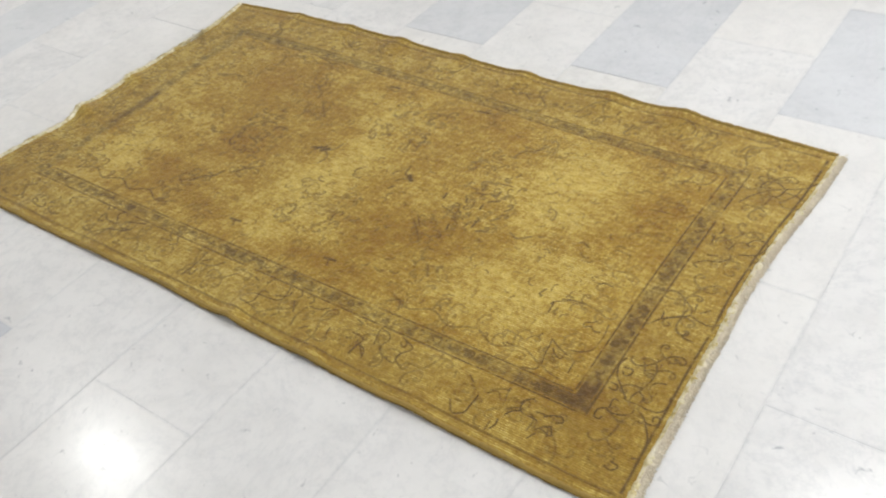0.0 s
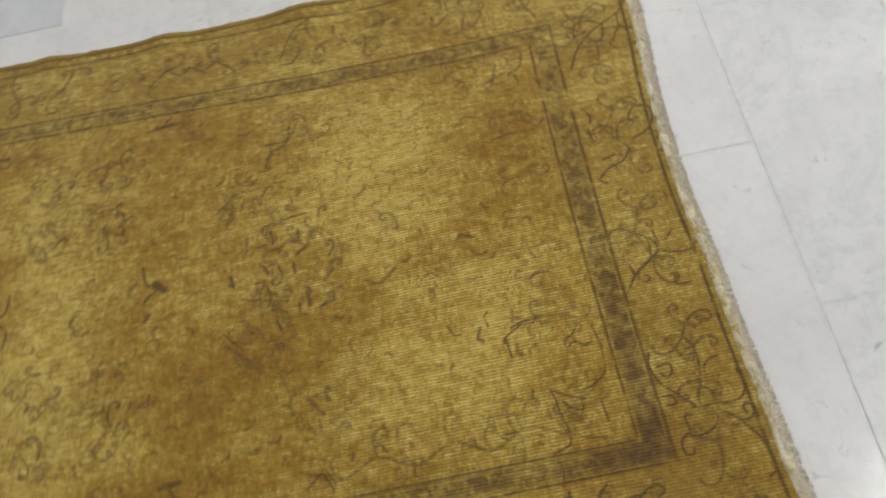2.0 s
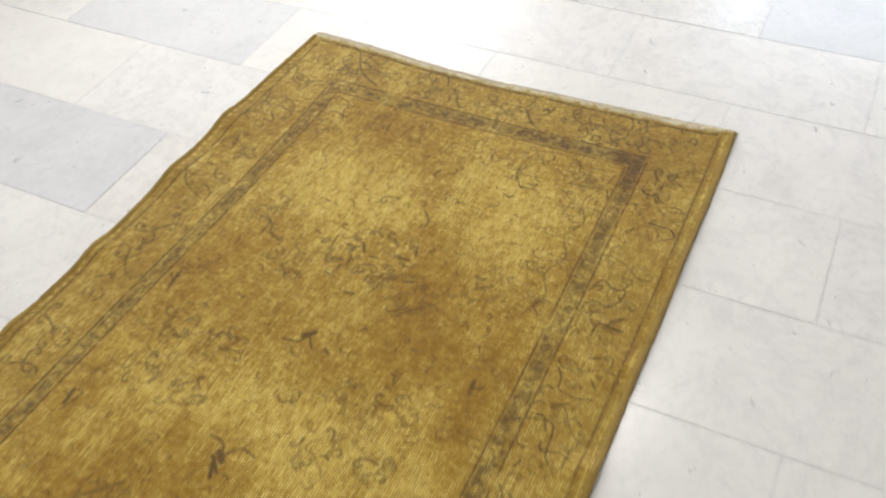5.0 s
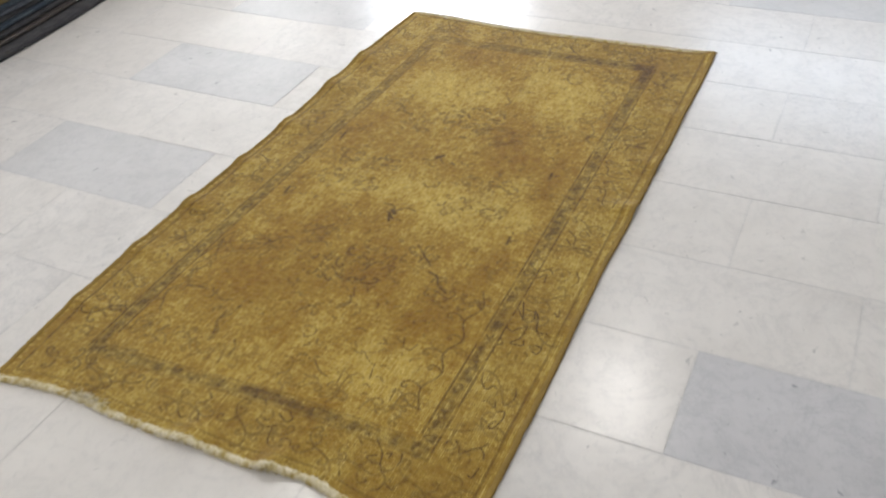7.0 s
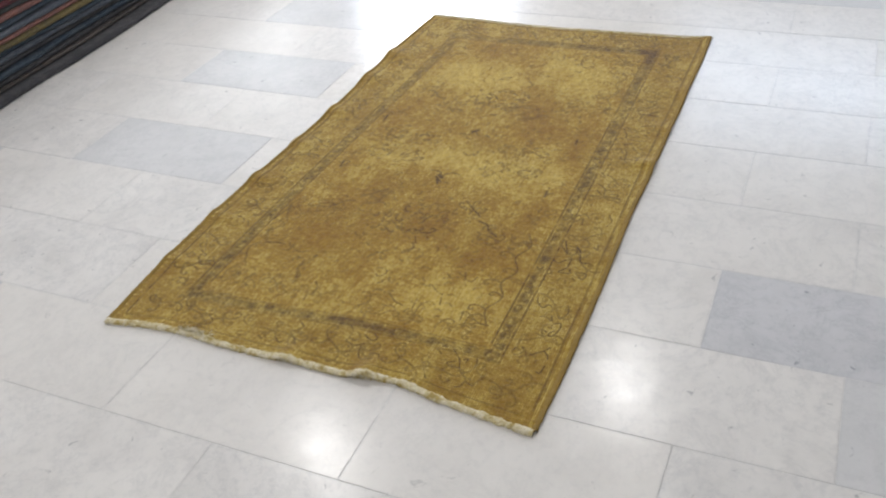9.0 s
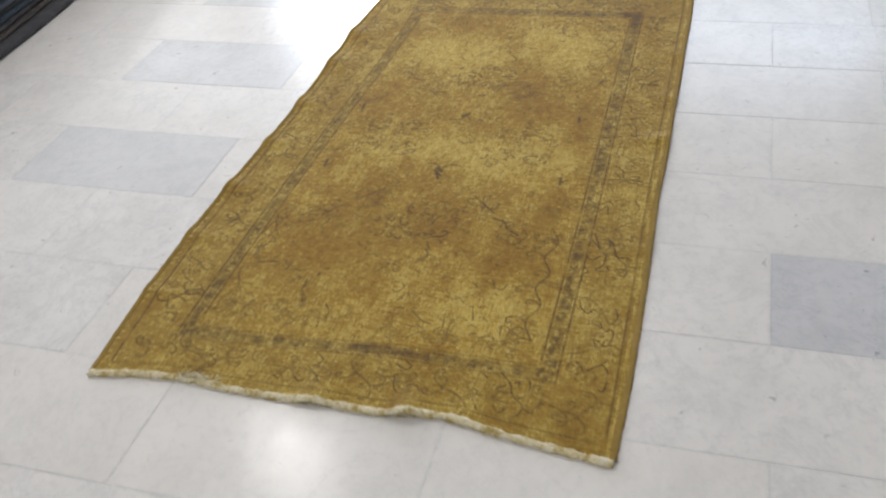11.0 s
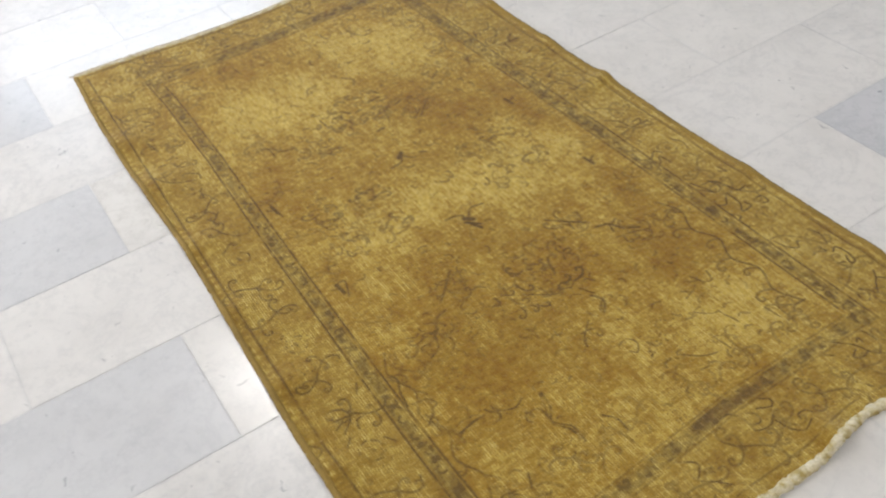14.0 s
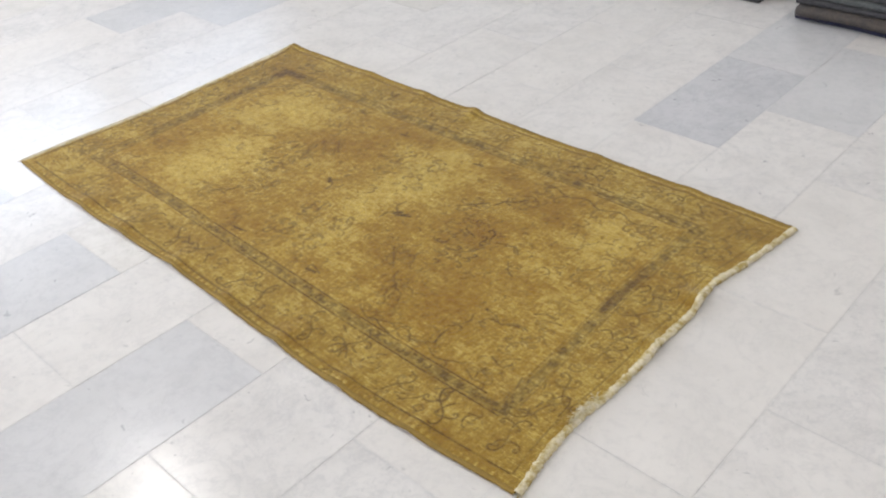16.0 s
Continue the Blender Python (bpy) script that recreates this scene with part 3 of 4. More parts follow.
# scrolls of the north border
draw(0.007, 0.7, "2003,983 1999,952 1982,922", "1955,992 1903,984 1930,956", "1889,1136 1854,1116", "1771,1111 1708,1098 1704,1071", "1698,1112 1751,1104", "1593,1081 1549,1072", "1499,1067 1509,1034", "1444,1121 1405,1093 1381,1039", "1334,1045 1294,1046")
draw(0.007, 0.7, "1236,1039 1204,1065", "1229,1071 1192,1054", "1120,1057 1096,1087", "1385,873 1380,845 1342,842", "1186,932 1155,931 1127,924", "862,933 863,909 817,922", "1257,487 1287,454", "1405,685 1362,680", "1364,525 1290,542")
# north side of the field
draw(0.008, 0.75, "621,837 594,849 582,872", "633,841 636,821", "591,957 573,953 548,963 512,968", "507,956 507,935 479,935 456,958", "425,845 397,843 391,857", "409,923 415,889 416,870", "397,753 362,759 332,777 303,760 271,754", "293,696 272,680 245,680", "275,874 250,885", "271,920 238,933")
# north border near the west end
draw(0.0065, 0.7, "578,1070 554,1066 528,1092", "543,1101 552,1084", "521,1065 541,1059 543,1041", "593,1031 616,1019", "481,1037 464,1025", "379,1026 356,1032", "353,1101 332,1101 332,1078", "269,1058 260,1038 275,1030", "253,1086 249,1059 238,1037", "199,1040 171,1032 176,1021", "126,963 104,961 110,946", "144,881 124,883 129,866", "91,892 73,868 56,878 50,925")

# brown stain in the west guard band, and darker dye in the corner of the east one
STAIN = np.zeros((NX, NY))
patch(STAIN, 0.195, 0.550, 0.018, 0.055, 1.0)
patch(STAIN, 0.190, 0.455, 0.014, 0.07, 0.75)
patch(STAIN, 1.87, 0.20, 0.05, 0.16, 0.75)
patch(STAIN, 1.80, 0.18, 0.12, 0.05, 0.65)
patch(STAIN, 1.87, 0.42, 0.04, 0.10, 0.5)
patch(STAIN, 1.87, 0.60, 0.04, 0.06, 0.4)
STAIN *= 0.12 + 0.88 * BAND
patch(STAIN, 0.575, 0.17, 0.012, 0.014, 0.7)
patch(STAIN, 0.195, 0.93, 0.03, 0.05, 0.4)
# worn light places and deep-dyed places of the field
for x, y, rx, ry, a in (
        (1.52, 0.70, 0.13, 0.16, 0.45), (1.58, 0.33, 0.16, 0.12, 0.42), (1.70, 0.45, 0.08, 0.12, 0.25), (0.98, 0.60, 0.08, 0.30, 0.42),
        (0.92, 0.33, 0.10, 0.12, 0.35), (0.36, 0.35, 0.10, 0.14, 0.40), (0.28, 0.74, 0.07, 0.14, 0.25), (0.92, 0.82, 0.07, 0.06, 0.2),
        (0.80, 0.08, 0.10, 0.05, 0.22), (1.62, 0.82, 0.10, 0.06, 0.2), (0.30, 0.10, 0.10, 0.05, 0.15), (1.93, 0.58, 0.04, 0.10, 0.2),
        (1.25, 0.38, 0.10, 0.12, -0.42), (1.20, 0.88, 0.16, 0.06, -0.40), (1.40, 0.45, 0.07, 0.14, -0.25), (0.64, 0.57, 0.10, 0.14, -0.30),
        (0.54, 0.30, 0.14, 0.09, -0.38), (0.50, 0.80, 0.12, 0.12, -0.34), (0.74, 0.74, 0.10, 0.12, -0.25), (1.17, 0.62, 0.05, 0.10, -0.20),
        (1.78, 0.72, 0.08, 0.10, -0.3), (1.92, 0.15, 0.12, 0.12, -0.28), (0.10, 0.10, 0.10, 0.08, -0.2), (0.75, 0.26, 0.10, 0.05, -0.3),
        (1.10, 0.24, 0.12, 0.04, -0.3)):
    patch(WEAR, x, y, rx, ry, a)
# the border keeps a duller, greener dye
inside = np.minimum(np.minimum(GX - 0.20, 1.88 - GX), np.minimum(GY - 0.16, 0.965 - GY))
GREEN += np.clip(-inside / 0.03, 0, 1) * 0.34 + BAND * 0.55


# ---------------------------------------------------------------- carpet
wear_noise = field_noise(0.10, 0.05, 3, 0.6)
fleck_noise = 0.5 * field_noise(0.018, 0.007, 3, 0.8) + 0.5 * field_noise(0.006, 0.018, 3, 0.8)
SELVEDGE = np.clip((np.maximum(0.030 - UY, UY - WID + 0.032)) / 0.004, 0, 1)
ink_noise = field_noise(0.03, 0.03, 3, 0.7)
GREEN = np.clip(GREEN + 0.25 * (field_noise(0.12, 0.12, 2) - 0.5), 0, 1)
WEAR = np.clip(0.54 * WEAR + 0.45 * (wear_noise - 0.5) + 1.0 * (fleck_noise - 0.5) + 0.43 - 0.10 * SELVEDGE, 0, 1)
INK = np.clip(INK * 0.92 * np.clip(2.8 * (ink_noise - 0.10), 0, 1) * (1 - 0.15 * SELVEDGE), 0, 1)
STAIN = np.clip(STAIN, 0, 1) * np.clip(0.4 + 1.2 * ink_noise - 0.2, 0, 1)


def rise(x, y):
    """Ripples of the carpet, which lies a little loose along its long sides."""
    z = 0.006 + 0.0012 * np.sin(5 * x + 3 * y) * np.sin(4 * y - 2 * x)
    for cx, h, w in ((0.28, 0.010, 0.03), (0.50, 0.012, 0.03), (0.72, 0.016, 0.035), (0.95, 0.010, 0.03), (1.18, 0.016, 0.04), (1.45, 0.018, 0.05), (1.66, 0.02, 0.05)):
        z = z + 0.55 * h * np.exp(-((x - cx - 0.1 * (y - WID)) / w) ** 2) * np.exp(-((WID - y) / 0.07) ** 2)
    for cx, h, w in ((0.30, 0.008, 0.03), (0.62, 0.008, 0.04), (1.10, 0.02, 0.03), (1.33, 0.01, 0.04), (1.6, 0.01, 0.05)):
        z = z + 0.6 * h * np.exp(-((x - cx + 0.1 * y) / w) ** 2) * np.exp(-(y / 0.07) ** 2)
    for cy, h, w in ((0.42, 0.015, 0.03), (0.62, 0.010, 0.03)):
        z = z + h * np.exp(-((y - cy) / w) ** 2) * np.exp(-(x / 0.06) ** 2)
    z = z + 0.008 * np.exp(-((LEN - x) / 0.05) ** 2 - (y / 0.05) ** 2)
    return z


def carpet_material():
    m, nt, b = mat("worn_wool_pile", 0.95)
    def attribute(name):
        a = nt.nodes.new("ShaderNodeAttribute")
        a.attribute_name = name
        return a.outputs["Fac"]
    co = nt.nodes.new("ShaderNodeTexCoord").outputs["Object"]
    ink, wear, green, stain = attribute("ink"), attribute("wear"), attribute("green"), attribute("stain")
    knots = noise_node(nt, co, 330, 2, 0.6)
    mottle = noise_node(nt, co, 55, 4, 0.65)
    w = calc(nt, "ADD", wear, calc(nt, "MULTIPLY", calc(nt, "SUBTRACT", mottle, 0.5), 0.55), True)
    col = ramp(nt, w, (0.08, (0.222, 0.114, 0.011)), (0.45, (0.300, 0.184, 0.022)), (0.88, (0.470, 0.332, 0.060)))
    col = mix(nt, calc(nt, "MULTIPLY", green, 0.42), col, (0.20, 0.16, 0.045))
    wave = node(nt, "ShaderNodeTexWave", Scale=64.0, Distortion=0.9, Detail=2.0, Detail_Scale=3.0)
    wave.bands_direction = "Y"
    nt.links.new(co, wave.inputs["Vector"])
    warp = ramp(nt, wave.outputs["Fac"], (0.45, (0, 0, 0)), (0.8, (1, 1, 1)))
    flecks = noise_node(nt, co, 140, 3, 0.75)
    col = mix(nt, ramp(nt, flecks, (0.56, (0, 0, 0)), (0.72, (0.35, 0.35, 0.35))), col, (0.10, 0.065, 0.018))
    lint = noise_node(nt, co, 95, 4, 0.8, 0.4)
    col = mix(nt, ramp(nt, lint, (0.60, (0, 0, 0)), (0.74, (0.38, 0.38, 0.38))), col, (0.50, 0.37, 0.10))
    stretch = nt.nodes.new("ShaderNodeMapping")
    stretch.inputs["Scale"].default_value = (0.16, 1.0, 1.0)
    nt.links.new(co, stretch.inputs["Vector"])
    dashes = ramp(nt, noise_node(nt, stretch.outputs[0], 210, 2, 0.6), (0.40, (0.15, 0.15, 0.15)), (0.62, (1, 1, 1)))
    bare = calc(nt, "MULTIPLY", calc(nt, "MULTIPLY", warp, dashes), ramp(nt, wear, (0.32, (0.06, 0.06, 0.06)), (0.66, (1, 1, 1))))
    col = mix(nt, bare, col, (0.60, 0.46, 0.15))
    pepper = calc(nt, "MULTIPLY", ramp(nt, noise_node(nt, co, 190, 2, 0.6), (0.57, (0, 0, 0)), (0.66, (1, 1, 1))), ramp(nt, noise_node(nt, co, 9, 4, 0.7), (0.46, (0, 0, 0)), (0.66, (0.8, 0.8, 0.8))))
    col = mix(nt, pepper, col, (0.085, 0.052, 0.016))
    col = mix(nt, calc(nt, "MULTIPLY", stain, 0.75), col, (0.085, 0.04, 0.018))
    col = mix(nt, ink, col, (0.070, 0.038, 0.014))
    col = mix(nt, 0.5, col, ramp(nt, knots, (0.3, (0.55, 0.55, 0.55)), (0.7, (1.3, 1.3, 1.3))), "MULTIPLY")
    nt.links.new(col, b.inputs["Base Color"])
    b.inputs["Specular IOR Level"].default_value = 0.15
    b.inputs["Sheen Weight"].default_value = 0.15
    b.inputs["Sheen Roughness"].default_value = 0.5
    bump(nt, b, calc(nt, "ADD", knots, calc(nt, "MULTIPLY", warp, 0.5)), 0.5, 0.002)
    return m


WOOL = carpet_material()
def cotton():
    m, nt, b = mat("frayed_cotton", 0.95)
    co = nt.nodes.new("ShaderNodeNewGeometry").outputs["Position"]
    n1, n2 = noise_node(nt, co, 38, 4, 0.6), noise_node(nt, co, 260, 3, 0.6)
    col = ramp(nt, n1, (0.38, (0.36, 0.27, 0.085)), (0.50, (0.55, 0.48, 0.30)), (0.68, (0.66, 0.61, 0.47)))
    col = mix(nt, 0.5, col, ramp(nt, n2, (0.3, (0.5, 0.5, 0.5)), (0.7, (1.25, 1.25, 1.25))), "MULTIPLY")
    nt.links.new(col, b.inputs["Base Color"])
    bump(nt, b, n2, 0.7, 0.003)
    return m


CREAM = cotton()
PALE = plain("pale_cotton", (0.58, 0.51, 0.385), 0.95, 60, 0.15, 0.001, 300)
BINDING = plain("gold_wool_binding", (0.23, 0.148, 0.030), 0.95, 12, 0.25, 0.002, 160)

carpet = tagged(new("carpet"), "worn overdyed gold wool carpet with faded scroll border, on marble tiles", "carpet")


def grid_mesh(name, X, Y, Z, material, layers=()):
    nx, ny = X.shape
    me = bpy.data.meshes.new(name)
    idx = np.arange(nx * ny).reshape(nx, ny)
    quads = np.stack([idx[:-1, :-1], idx[1:, :-1], idx[1:, 1:], idx[:-1, 1:]], -1).reshape(-1, 4)
    me.vertices.add(nx * ny)
    me.vertices.foreach_set("co", np.stack([X, Y, Z], -1).astype(np.float32).ravel())
    me.loops.add(len(quads) * 4)
    me.loops.foreach_set("vertex_index", quads.astype(np.int32).ravel())
    me.polygons.add(len(quads))
    me.polygons.foreach_set("loop_start", np.arange(0, len(quads) * 4, 4, dtype=np.int32))
    me.polygons.foreach_set("use_smooth", np.ones(len(quads), dtype=bool))
    me.update(calc_edges=True)
    for key, values in layers:
        me.attributes.new(key, "FLOAT", "POINT").data.foreach_set("value", values.astype(np.float32).ravel())
    me.materials.append(material)
    ob = new(name, me)
    ob.parent = carpet
    return ob


SIDE = 0.45 * np.exp(-((UY - 0.013) / 0.004) ** 2) * np.clip(0.4 + 1.2 * (field_noise(0.05, 0.05, 2) - 0.3), 0, 1)
SIDE = SIDE + 0.35 * np.exp(-((UY - WID + 0.012) / 0.006) ** 2) * np.clip(np.sin(UX * 2 * np.pi / 0.021) + 1.6 * (field_noise(0.06, 0.06, 2) - 0.5), 0, 1)
WEAR = np.clip(WEAR + 0.75 * SIDE, 0, 1)
PX, PY = GX, GY
PZ = rise(UX, UY) + 0.0012 * (field_noise(0.006, 0.006, 1) - 0.5) - 0.001 * WEAR
# the last millimetres of the pile turn down to the floor
edge = np.minimum(np.minimum(UX, LEN - UX), np.minimum(UY, WID - UY))
PZ = np.where(edge < 0.001, PZ - 0.006, PZ)
grid_mesh("wool_surface", PX, PY, PZ, WOOL, (("ink", INK), ("wear", WEAR), ("green", GREEN), ("stain", STAIN)))


def cord(name, path, radius, material, label, rough=0.18, flat=1.35):
    """A rounded cord along a path of points."""
    bm = bmesh.new()
    last = None
    for k, p in enumerate(path):
        a = path[min(k + 1, len(path) - 1)] - path[max(k - 1, 0)]
        a.normalize()
        side = a.cross(Vector((0, 0, 1))).normalized()
        up = side.cross(a)
        r = radius * (1 + rough * noise.noise(p * 60) + rough * noise.noise(p * 170))
        ring = [bm.verts.new(p + side * (r * flat * math.cos(t)) + up * (r * math.sin(t))) for t in [j * math.tau / 8 for j in range(8)]]
        if last:
            for j in range(8):
                bm.faces.new((last[j], last[(j + 1) % 8], ring[(j + 1) % 8], ring[j]))
        last = ring
    return part(name, bm, material, carpet, label, smooth=True)


def edge_path(along, fixed, side, count):
    out = []
    for k in range(count + 1):
        s = k / count
        x, y = (s * LEN, fixed) if along == "x" else (fixed, s * WID)
        px, py = outline(np.array(x), np.array(y))
        out.append(Vector((float(px), float(py), float(rise(np.array(x), np.array(y))) - 0.002)))
    return out


for fixed in (0.0, WID):
    cord("selvedge", edge_path("x", fixed, 0, 500), 0.005, BINDING, "overcast golden wool selvedge")
cord("kilim_end", [p + Vector((-0.006, 0, 0)) for p in edge_path("y", 0.0, 0, 520)], 0.0062, CREAM, "frayed cream cotton end", 0.32, 1.6)
cord("kilim_end", [p + Vector((0.004, 0, 0)) for p in edge_path("y", LEN, 0, 520)], 0.0034, CREAM, "frayed cream cotton end", 0.45, 2.0)


def fringe(end, count, reach, thick, material):
    verts, faces = [], []
    rnd = random.Random(5)
    for k in range(count):
        y = WID * (k + rnd.random()) / count
        x = 0.0 if end < 0 else LEN
        px, py = outline(np.array(x), np.array(y))
        z = float(rise(np.array(x), np.array(y)))
        p = Vector((float(px) + end * 0.006, float(py), z - 0.001))
        way = Vector((end, rnd.uniform(-0.9, 0.9), 0)).normalized()
        length = reach * rnd.uniform(0.4, 1.3)
        w = thick * rnd.uniform(0.0006, 0.0014)
        base = len(verts)
        for s in range(4):
            q = p + way * (length * s / 3)
            q.z = max(0.0012, z * (1 - s / 2.2)) + (rnd.random() * 0.003 if s else 0)
            way.y += rnd.uniform(-0.3, 0.3)
            t = Vector((-way.y, way.x, 0)).normalized() * w
            verts += [q + t, q - t, q + Vector((0, 0, w * 1.4))]
        for s in range(3):
            a = base + 3 * s
            faces += [(a, a + 1, a + 4, a + 3), (a + 1, a + 2, a + 5, a + 4), (a + 2, a, a + 3, a + 5)]
    me = bpy.data.meshes.new("fringe")
    me.from_pydata(verts, [], faces)
    me.materials.append(material)
    ob = new("fringe", me)
    ob.parent = carpet
    return tagged(ob, "short frayed cream warp threads", kind="stuff")


fringe(-1, 900, 0.007, 1.0, CREAM)
fringe(1, 5600, 0.014, 0.9, PALE)

def tuft(y0, y1, count):
    """Loose warp ends that stand up and fall back over the edge."""
    verts, faces = [], []
    rnd = random.Random(9)
    for k in range(count):
        y = rnd.uniform(y0, y1)
        px, py = outline(np.array(0.0), np.array(y))
        p = Vector((float(px) - 0.004, float(py), 0.010))
        way = Vector((rnd.uniform(-0.2, 1.0), rnd.uniform(-0.6, 0.6), rnd.uniform(0.3, 1.0))).normalized()
        length, w, base = rnd.uniform(0.006, 0.020), rnd.uniform(0.0007, 0.0013), len(verts)
        for s in range(4):
            q = p + way * (length * s / 3)
            way = (way + Vector((rnd.uniform(-0.2, 0.3), rnd.uniform(-0.3, 0.3), -0.25))).normalized()
            verts += [q + Vector((w, 0, 0)), q + Vector((-w, 0, 0)), q + Vector((0, w, 0))]
        for s in range(3):
            a = base + 3 * s
            faces += [(a, a + 1, a + 4, a + 3), (a + 1, a + 2, a + 5, a + 4), (a + 2, a, a + 3, a + 5)]
    me = bpy.data.meshes.new("torn_tuft")
    me.from_pydata(verts, [], faces)
    me.materials.append(CREAM)
    ob = new("torn_tuft", me)
    ob.parent = carpet
    return tagged(ob, "loose cream warp ends sticking up", kind="stuff")


tuft(0.84, 0.93, 110)

# ---------------------------------------------------------------- stacks of folded carpets
def wool(name, color, stripe):
    m, nt, b = mat(name, 0.95)
    co = nt.nodes.new("ShaderNodeTexCoord").outputs["Object"]
    n1, n2 = noise_node(nt, co, 30, 5, 0.7), noise_node(nt, co, 190, 3, 0.7)
    col = mix(nt, ramp(nt, n1, (0.42, (0, 0, 0)), (0.62, (1, 1, 1))), color, stripe)
    col = mix(nt, 0.6, col, ramp(nt, n2, (0.3, (0.5, 0.5, 0.5)), (0.7, (1.3, 1.3, 1.3))), "MULTIPLY")
    nt.links.new(col, b.inputs["Base Color"])
    bump(nt, b, n2, 0.6, 0.003)
    return m


def folded_carpet(x0, x1, y0, y1, z, thick, facing, material, label, seed, slant=0.0):
    """A carpet folded in two; the fold faces the room."""
    ob_bm = bmesh.new()
    rnd = random.Random(seed)
    count, last = 60, None
    for k in range(count + 1):
        x = x0 + (x1 - x0) * k / count
        wob = 0.008 * math.sin(5 * x + seed) + 0.006 * noise.noise(Vector((x * 4, seed, 0)))
        sag = 0.003 * noise.noise(Vector((x * 6, seed * 3.1, 2)))
        front, back = (y0 + slant * (x - 0.7), y1) if facing < 0 else (y1, y0)
        front += facing * wob
        prof = [(back, z), (front - facing * thick * 0.5, z)]
        for j in range(1, 8):
            a = -math.pi / 2 + math.pi * j / 8
            prof.append((front - facing * thick * 0.5 + facing * thick * 0.5 * math.cos(a), z + thick * (0.5 + 0.5 * math.sin(a))))
        prof += [(front - facing * thick * 0.5, z + thick + 0.0), (back, z + thick)]
        ring = [ob_bm.verts.new((x, y, zz + (sag if zz > z else 0))) for y, zz in prof]
        if last:
            for j in range(len(ring)):
                ob_bm.faces.new((last[j], last[(j + 1) % len(ring)], ring[(j + 1) % len(ring)], ring[j]))
        else:
            ob_bm.faces.new(ring)
        last = ring
    ob_bm.faces.new(list(reversed(last)))
    bmesh.ops.recalc_face_normals(ob_bm, faces=ob_bm.faces)
    return tagged(part("folded_carpet", ob_bm, material, smooth=True), label, "carpet")


TONES = {
    "charcoal": ((0.04, 0.04, 0.045), (0.065, 0.062, 0.065)),
    "brown_black": ((0.085, 0.07, 0.06), (0.05, 0.045, 0.045)),
    "navy": ((0.03, 0.045, 0.065), (0.055, 0.07, 0.085)),
    "grey_blue": ((0.09, 0.10, 0.12), (0.055, 0.065, 0.085)),
    "olive": ((0.16, 0.12, 0.045), (0.09, 0.075, 0.04)),
    "salmon": ((0.24, 0.11, 0.09), (0.16, 0.085, 0.075)),
    "maroon": ((0.12, 0.03, 0.035), (0.06, 0.03, 0.04)),
    "slate": ((0.10, 0.105, 0.10), (0.06, 0.065, 0.07)),
    "indigo": ((0.014, 0.015, 0.045), (0.022, 0.022, 0.035)),
}
WOOLS = {k: wool("wool_" + k, *v) for k, v in TONES.items()}
z = 0.0
for k, (tone, thick, back) in enumerate([
        ("charcoal", 0.028, 0.0), ("brown_black", 0.018, 0.05), ("charcoal", 0.024, 0.055), ("navy", 0.022, 0.05), ("charcoal", 0.022, 0.06),
        ("grey_blue", 0.022, 0.05), ("navy", 0.02, 0.055), ("olive", 0.024, 0.05), ("salmon", 0.02, 0.06), ("grey_blue", 0.022, 0.05),
        ("navy", 0.024, 0.06), ("salmon", 0.022, 0.05), ("slate", 0.022, 0.06), ("maroon", 0.022, 0.05), ("charcoal", 0.024, 0.06),
        ("navy", 0.024, 0.055), ("slate", 0.024, 0.05)]):
    c = folded_carpet(-0.6 + 0.02 * (k % 3), 3.2 - 0.03 * (k % 4), 2.365 + back, 3.7, z, thick, -1, WOOLS[tone],
                      "folded %s wool carpet in a tall stack" % tone.replace("_", " "), k, 0.05)
    c["group"] = "stacked folded carpets"
    z += thick + 0.001
z = 0.0
for k, (tone, thick, back) in enumerate([("indigo", 0.022, 0.03), ("brown_black", 0.04, 0.0), ("charcoal", 0.028, 0.03), ("slate", 0.024, 0.03), ("charcoal", 0.028, 0.04)]):
    c = folded_carpet(-1.6, 0.62 - 0.012 * (k % 2), -2.6, -1.285 - back, z, thick, 1, WOOLS[tone],
                      "folded %s wool carpet in a low stack" % tone.replace("_", " "), 40 + k)
    c["group"] = "stacked folded carpets"
    z += thick + 0.001

z = 0.0
for k, (tone, thick) in enumerate([("charcoal", 0.03), ("maroon", 0.03), ("brown_black", 0.03)]):
    c = folded_carpet(0.80 + 0.015 * (k % 2), 1.75, -2.6, -1.385 - 0.015 * k, z, thick, 1, WOOLS[tone],
                      "folded %s wool carpet in a small pile" % tone.replace("_", " "), 60 + k)
    c["group"] = "stacked folded carpets"
    z += thick + 0.001

# ---------------------------------------------------------------- marble floor
floor = tagged(part("floor", boxes((ROOM_X0 - wall_t, ROOM_X1 + wall_t, ROOM_Y0 - wall_t, ROOM_Y1 + wall_t, -0.06, -0.0007)), GROUT),
               "polished white marble tile floor with thin grey joints", "floor", kind="structure")


def tile_mesh(material):
    bm = bmesh.new()
    hx, hy, c = (TILE_X - GAP) / 2, (TILE_Y - GAP) / 2, 0.0006
    rings = []
    for inset, z in ((0, -0.01), (0, -c), (0.4 * c, -0.3 * c), (1.6 * c, 0)):
        rings.append([bm.verts.new((sx * (hx - inset), sy * (hy - inset), z)) for sx, sy in ((-1, -1), (1, -1), (1, 1), (-1, 1))])
    for a, b in zip(rings, rings[1:]):
        for j in range(4):
            bm.faces.new((a[j], a[(j + 1) % 4], b[(j + 1) % 4], b[j]))
    bm.faces.new(rings[-1])
    me = bpy.data.meshes.new("tile")
    bm.to_mesh(me)
    bm.free()
    me.materials.append(material)
    return me


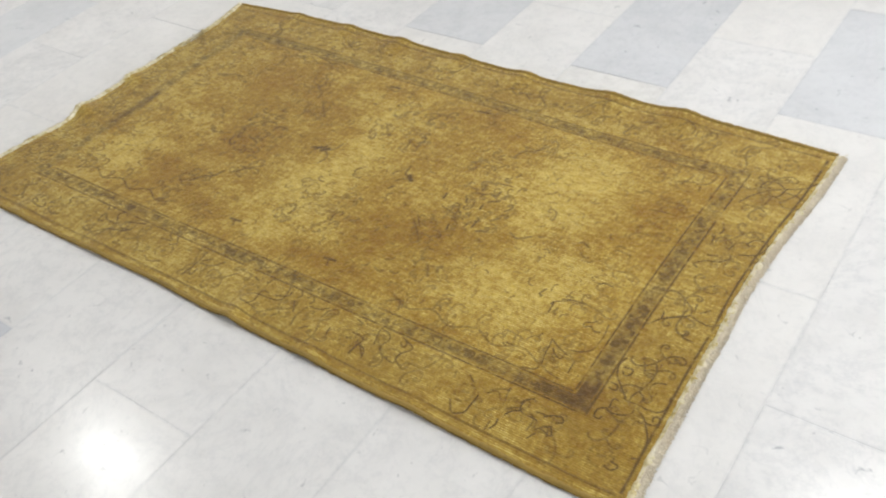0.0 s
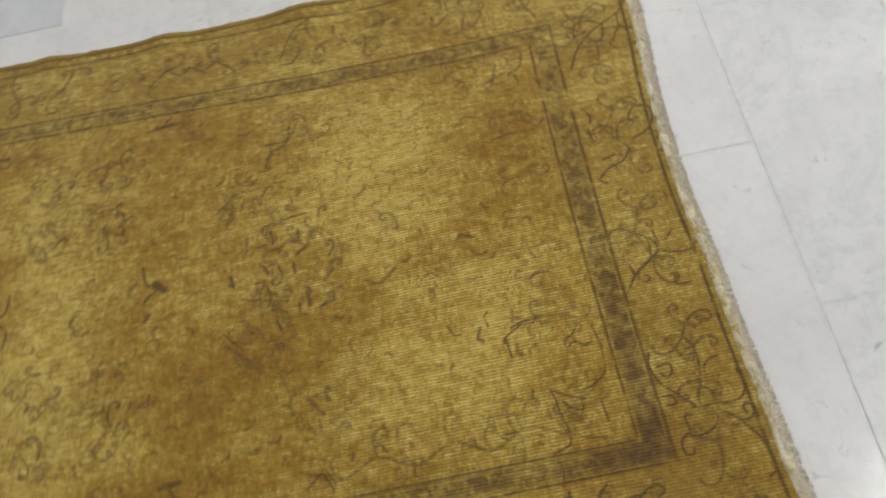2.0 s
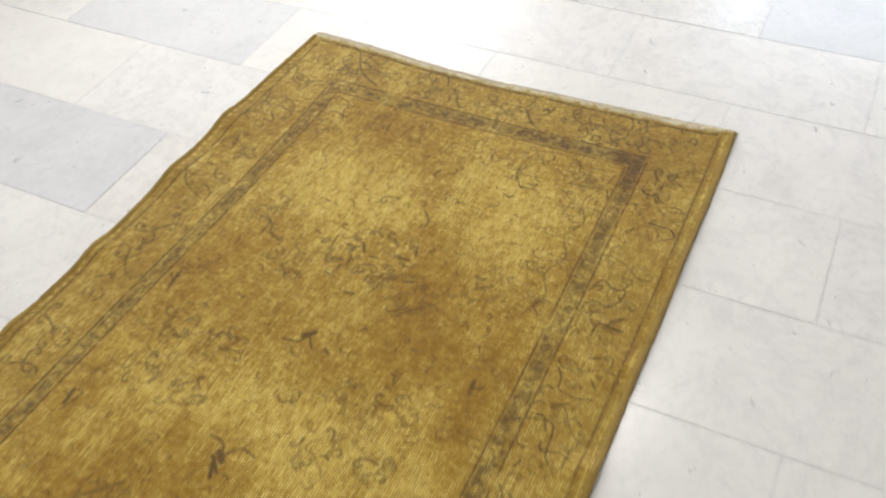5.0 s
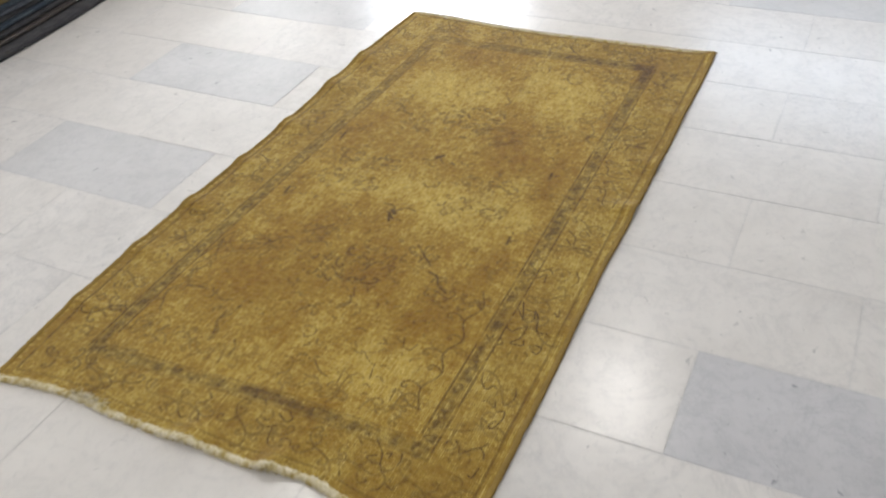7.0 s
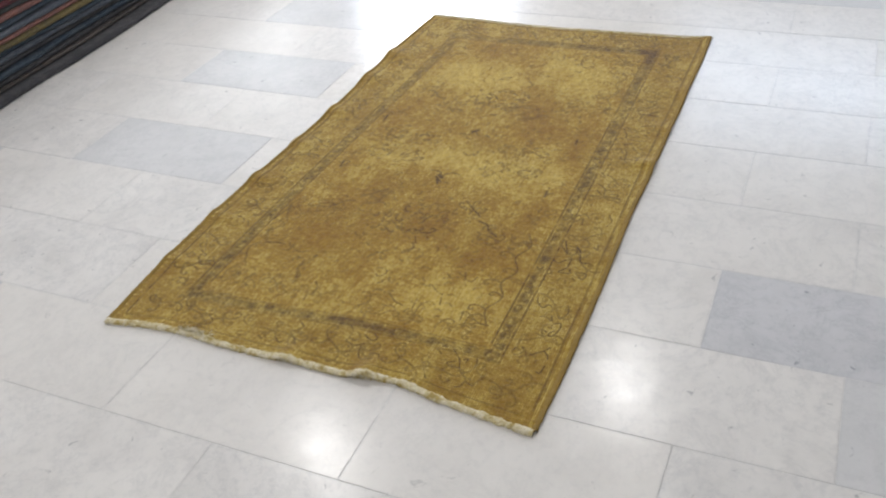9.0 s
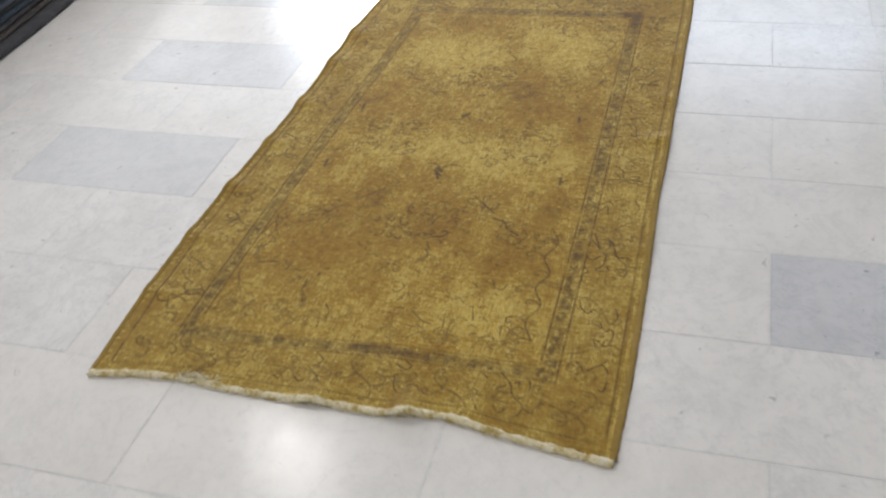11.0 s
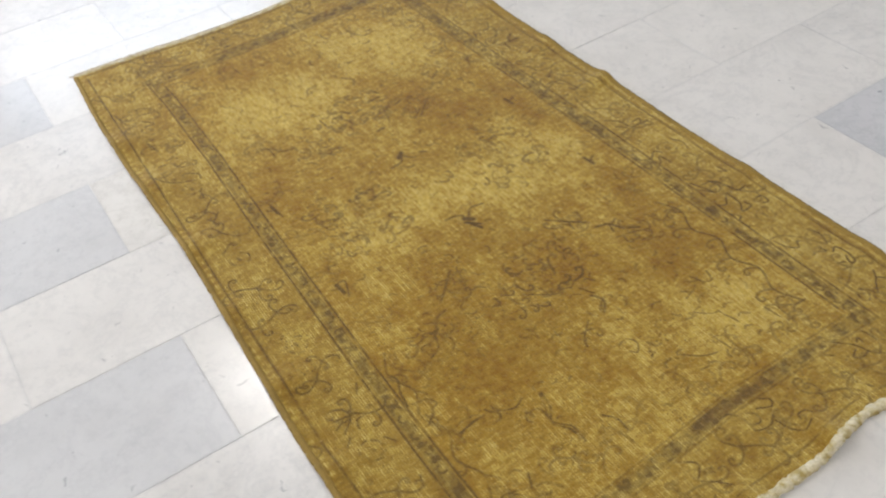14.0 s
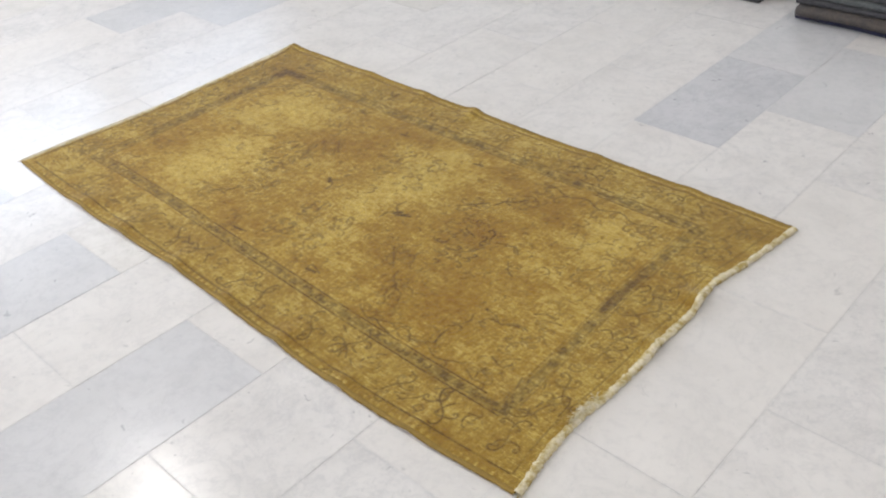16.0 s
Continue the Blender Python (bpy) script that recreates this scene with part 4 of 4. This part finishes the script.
STONES = [MARBLE_WHITE, MARBLE_COOL, MARBLE_CREAM, MARBLE_GREY]
TILES = [tile_mesh(m) for m in STONES]
# row, column of the tiles that stand out: 1 cool, 2 cream, 3 grey, 0 white
KNOWN = {(2, 0): 0, (4, 0): 0, (-2, 2): 0, (1, 0): 0, (3, 0): 0, (0, 0): 0, (-1, 1): 0, (-1, 2): 0, (4, 1): 0, (6, -1): 0, (7, -1): 1, (0, -1): 3, (0, -2): 1, (1, 2): 1, (3, 2): 1, (2, 2): 0, (2, 3): 0, (4, 2): 0, (4, 3): 0, (5, 1): 0, (5, 2): 1, (0, 2): 0, (0, 1): 2,
         (-1, -1): 0, (-1, 0): 2, (1, -1): 0, (2, -1): 0, (3, -1): 0, (-2, 1): 0, (-2, 0): 0, (6, 0): 0, (6, 1): 0, (7, 0): 0, (7, 1): 0, (5, 0): 0, (4, -1): 0, (5, -1): 0}
far_verts, far_faces, far_mats = [], [], []
rnd = random.Random(3)
for r in range(-17, 20):
    for c in range(-9, 10):
        x = X_JOINT + TILE_X * (r + 0.5)
        y = Y_JOINT + TILE_Y * (c + 0.5) + (0.30 if r % 2 else 0.0)
        if not (ROOM_X0 - 0.1 < x < ROOM_X1 + 0.1 and ROOM_Y0 - 0.2 < y < ROOM_Y1 + 0.2):
            continue
        kind = rnd.choices((0, 1, 2, 3), (0.56, 0.26, 0.16, 0.02))[0]
        kind = KNOWN.get((r, c), kind)
        if -2.3 < x < 4.7 and -2.6 < y < 3.9:
            ob = new("tile", TILES[kind])
            ob.parent = floor
            ob.location = (x, y, rnd.uniform(-0.0003, 0))
            ob.rotation_euler = (radians(rnd.gauss(0, 0.03)), radians(rnd.gauss(0, 0.05)), 0)
        else:
            base = len(far_verts)
            far_verts += [(x + v.co.x, y + v.co.y, v.co.z) for v in TILES[kind].vertices]
            for p in TILES[kind].polygons:
                far_faces.append([base + i for i in p.vertices])
                far_mats.append(kind)
me = bpy.data.meshes.new("far_tiles")
me.from_pydata(far_verts, [], far_faces)
for m in STONES:
    me.materials.append(m)
me.polygons.foreach_set("material_index", far_mats)
ob = new("far_tiles", me)
ob.parent = floor
tagged(ob, kind="stuff")
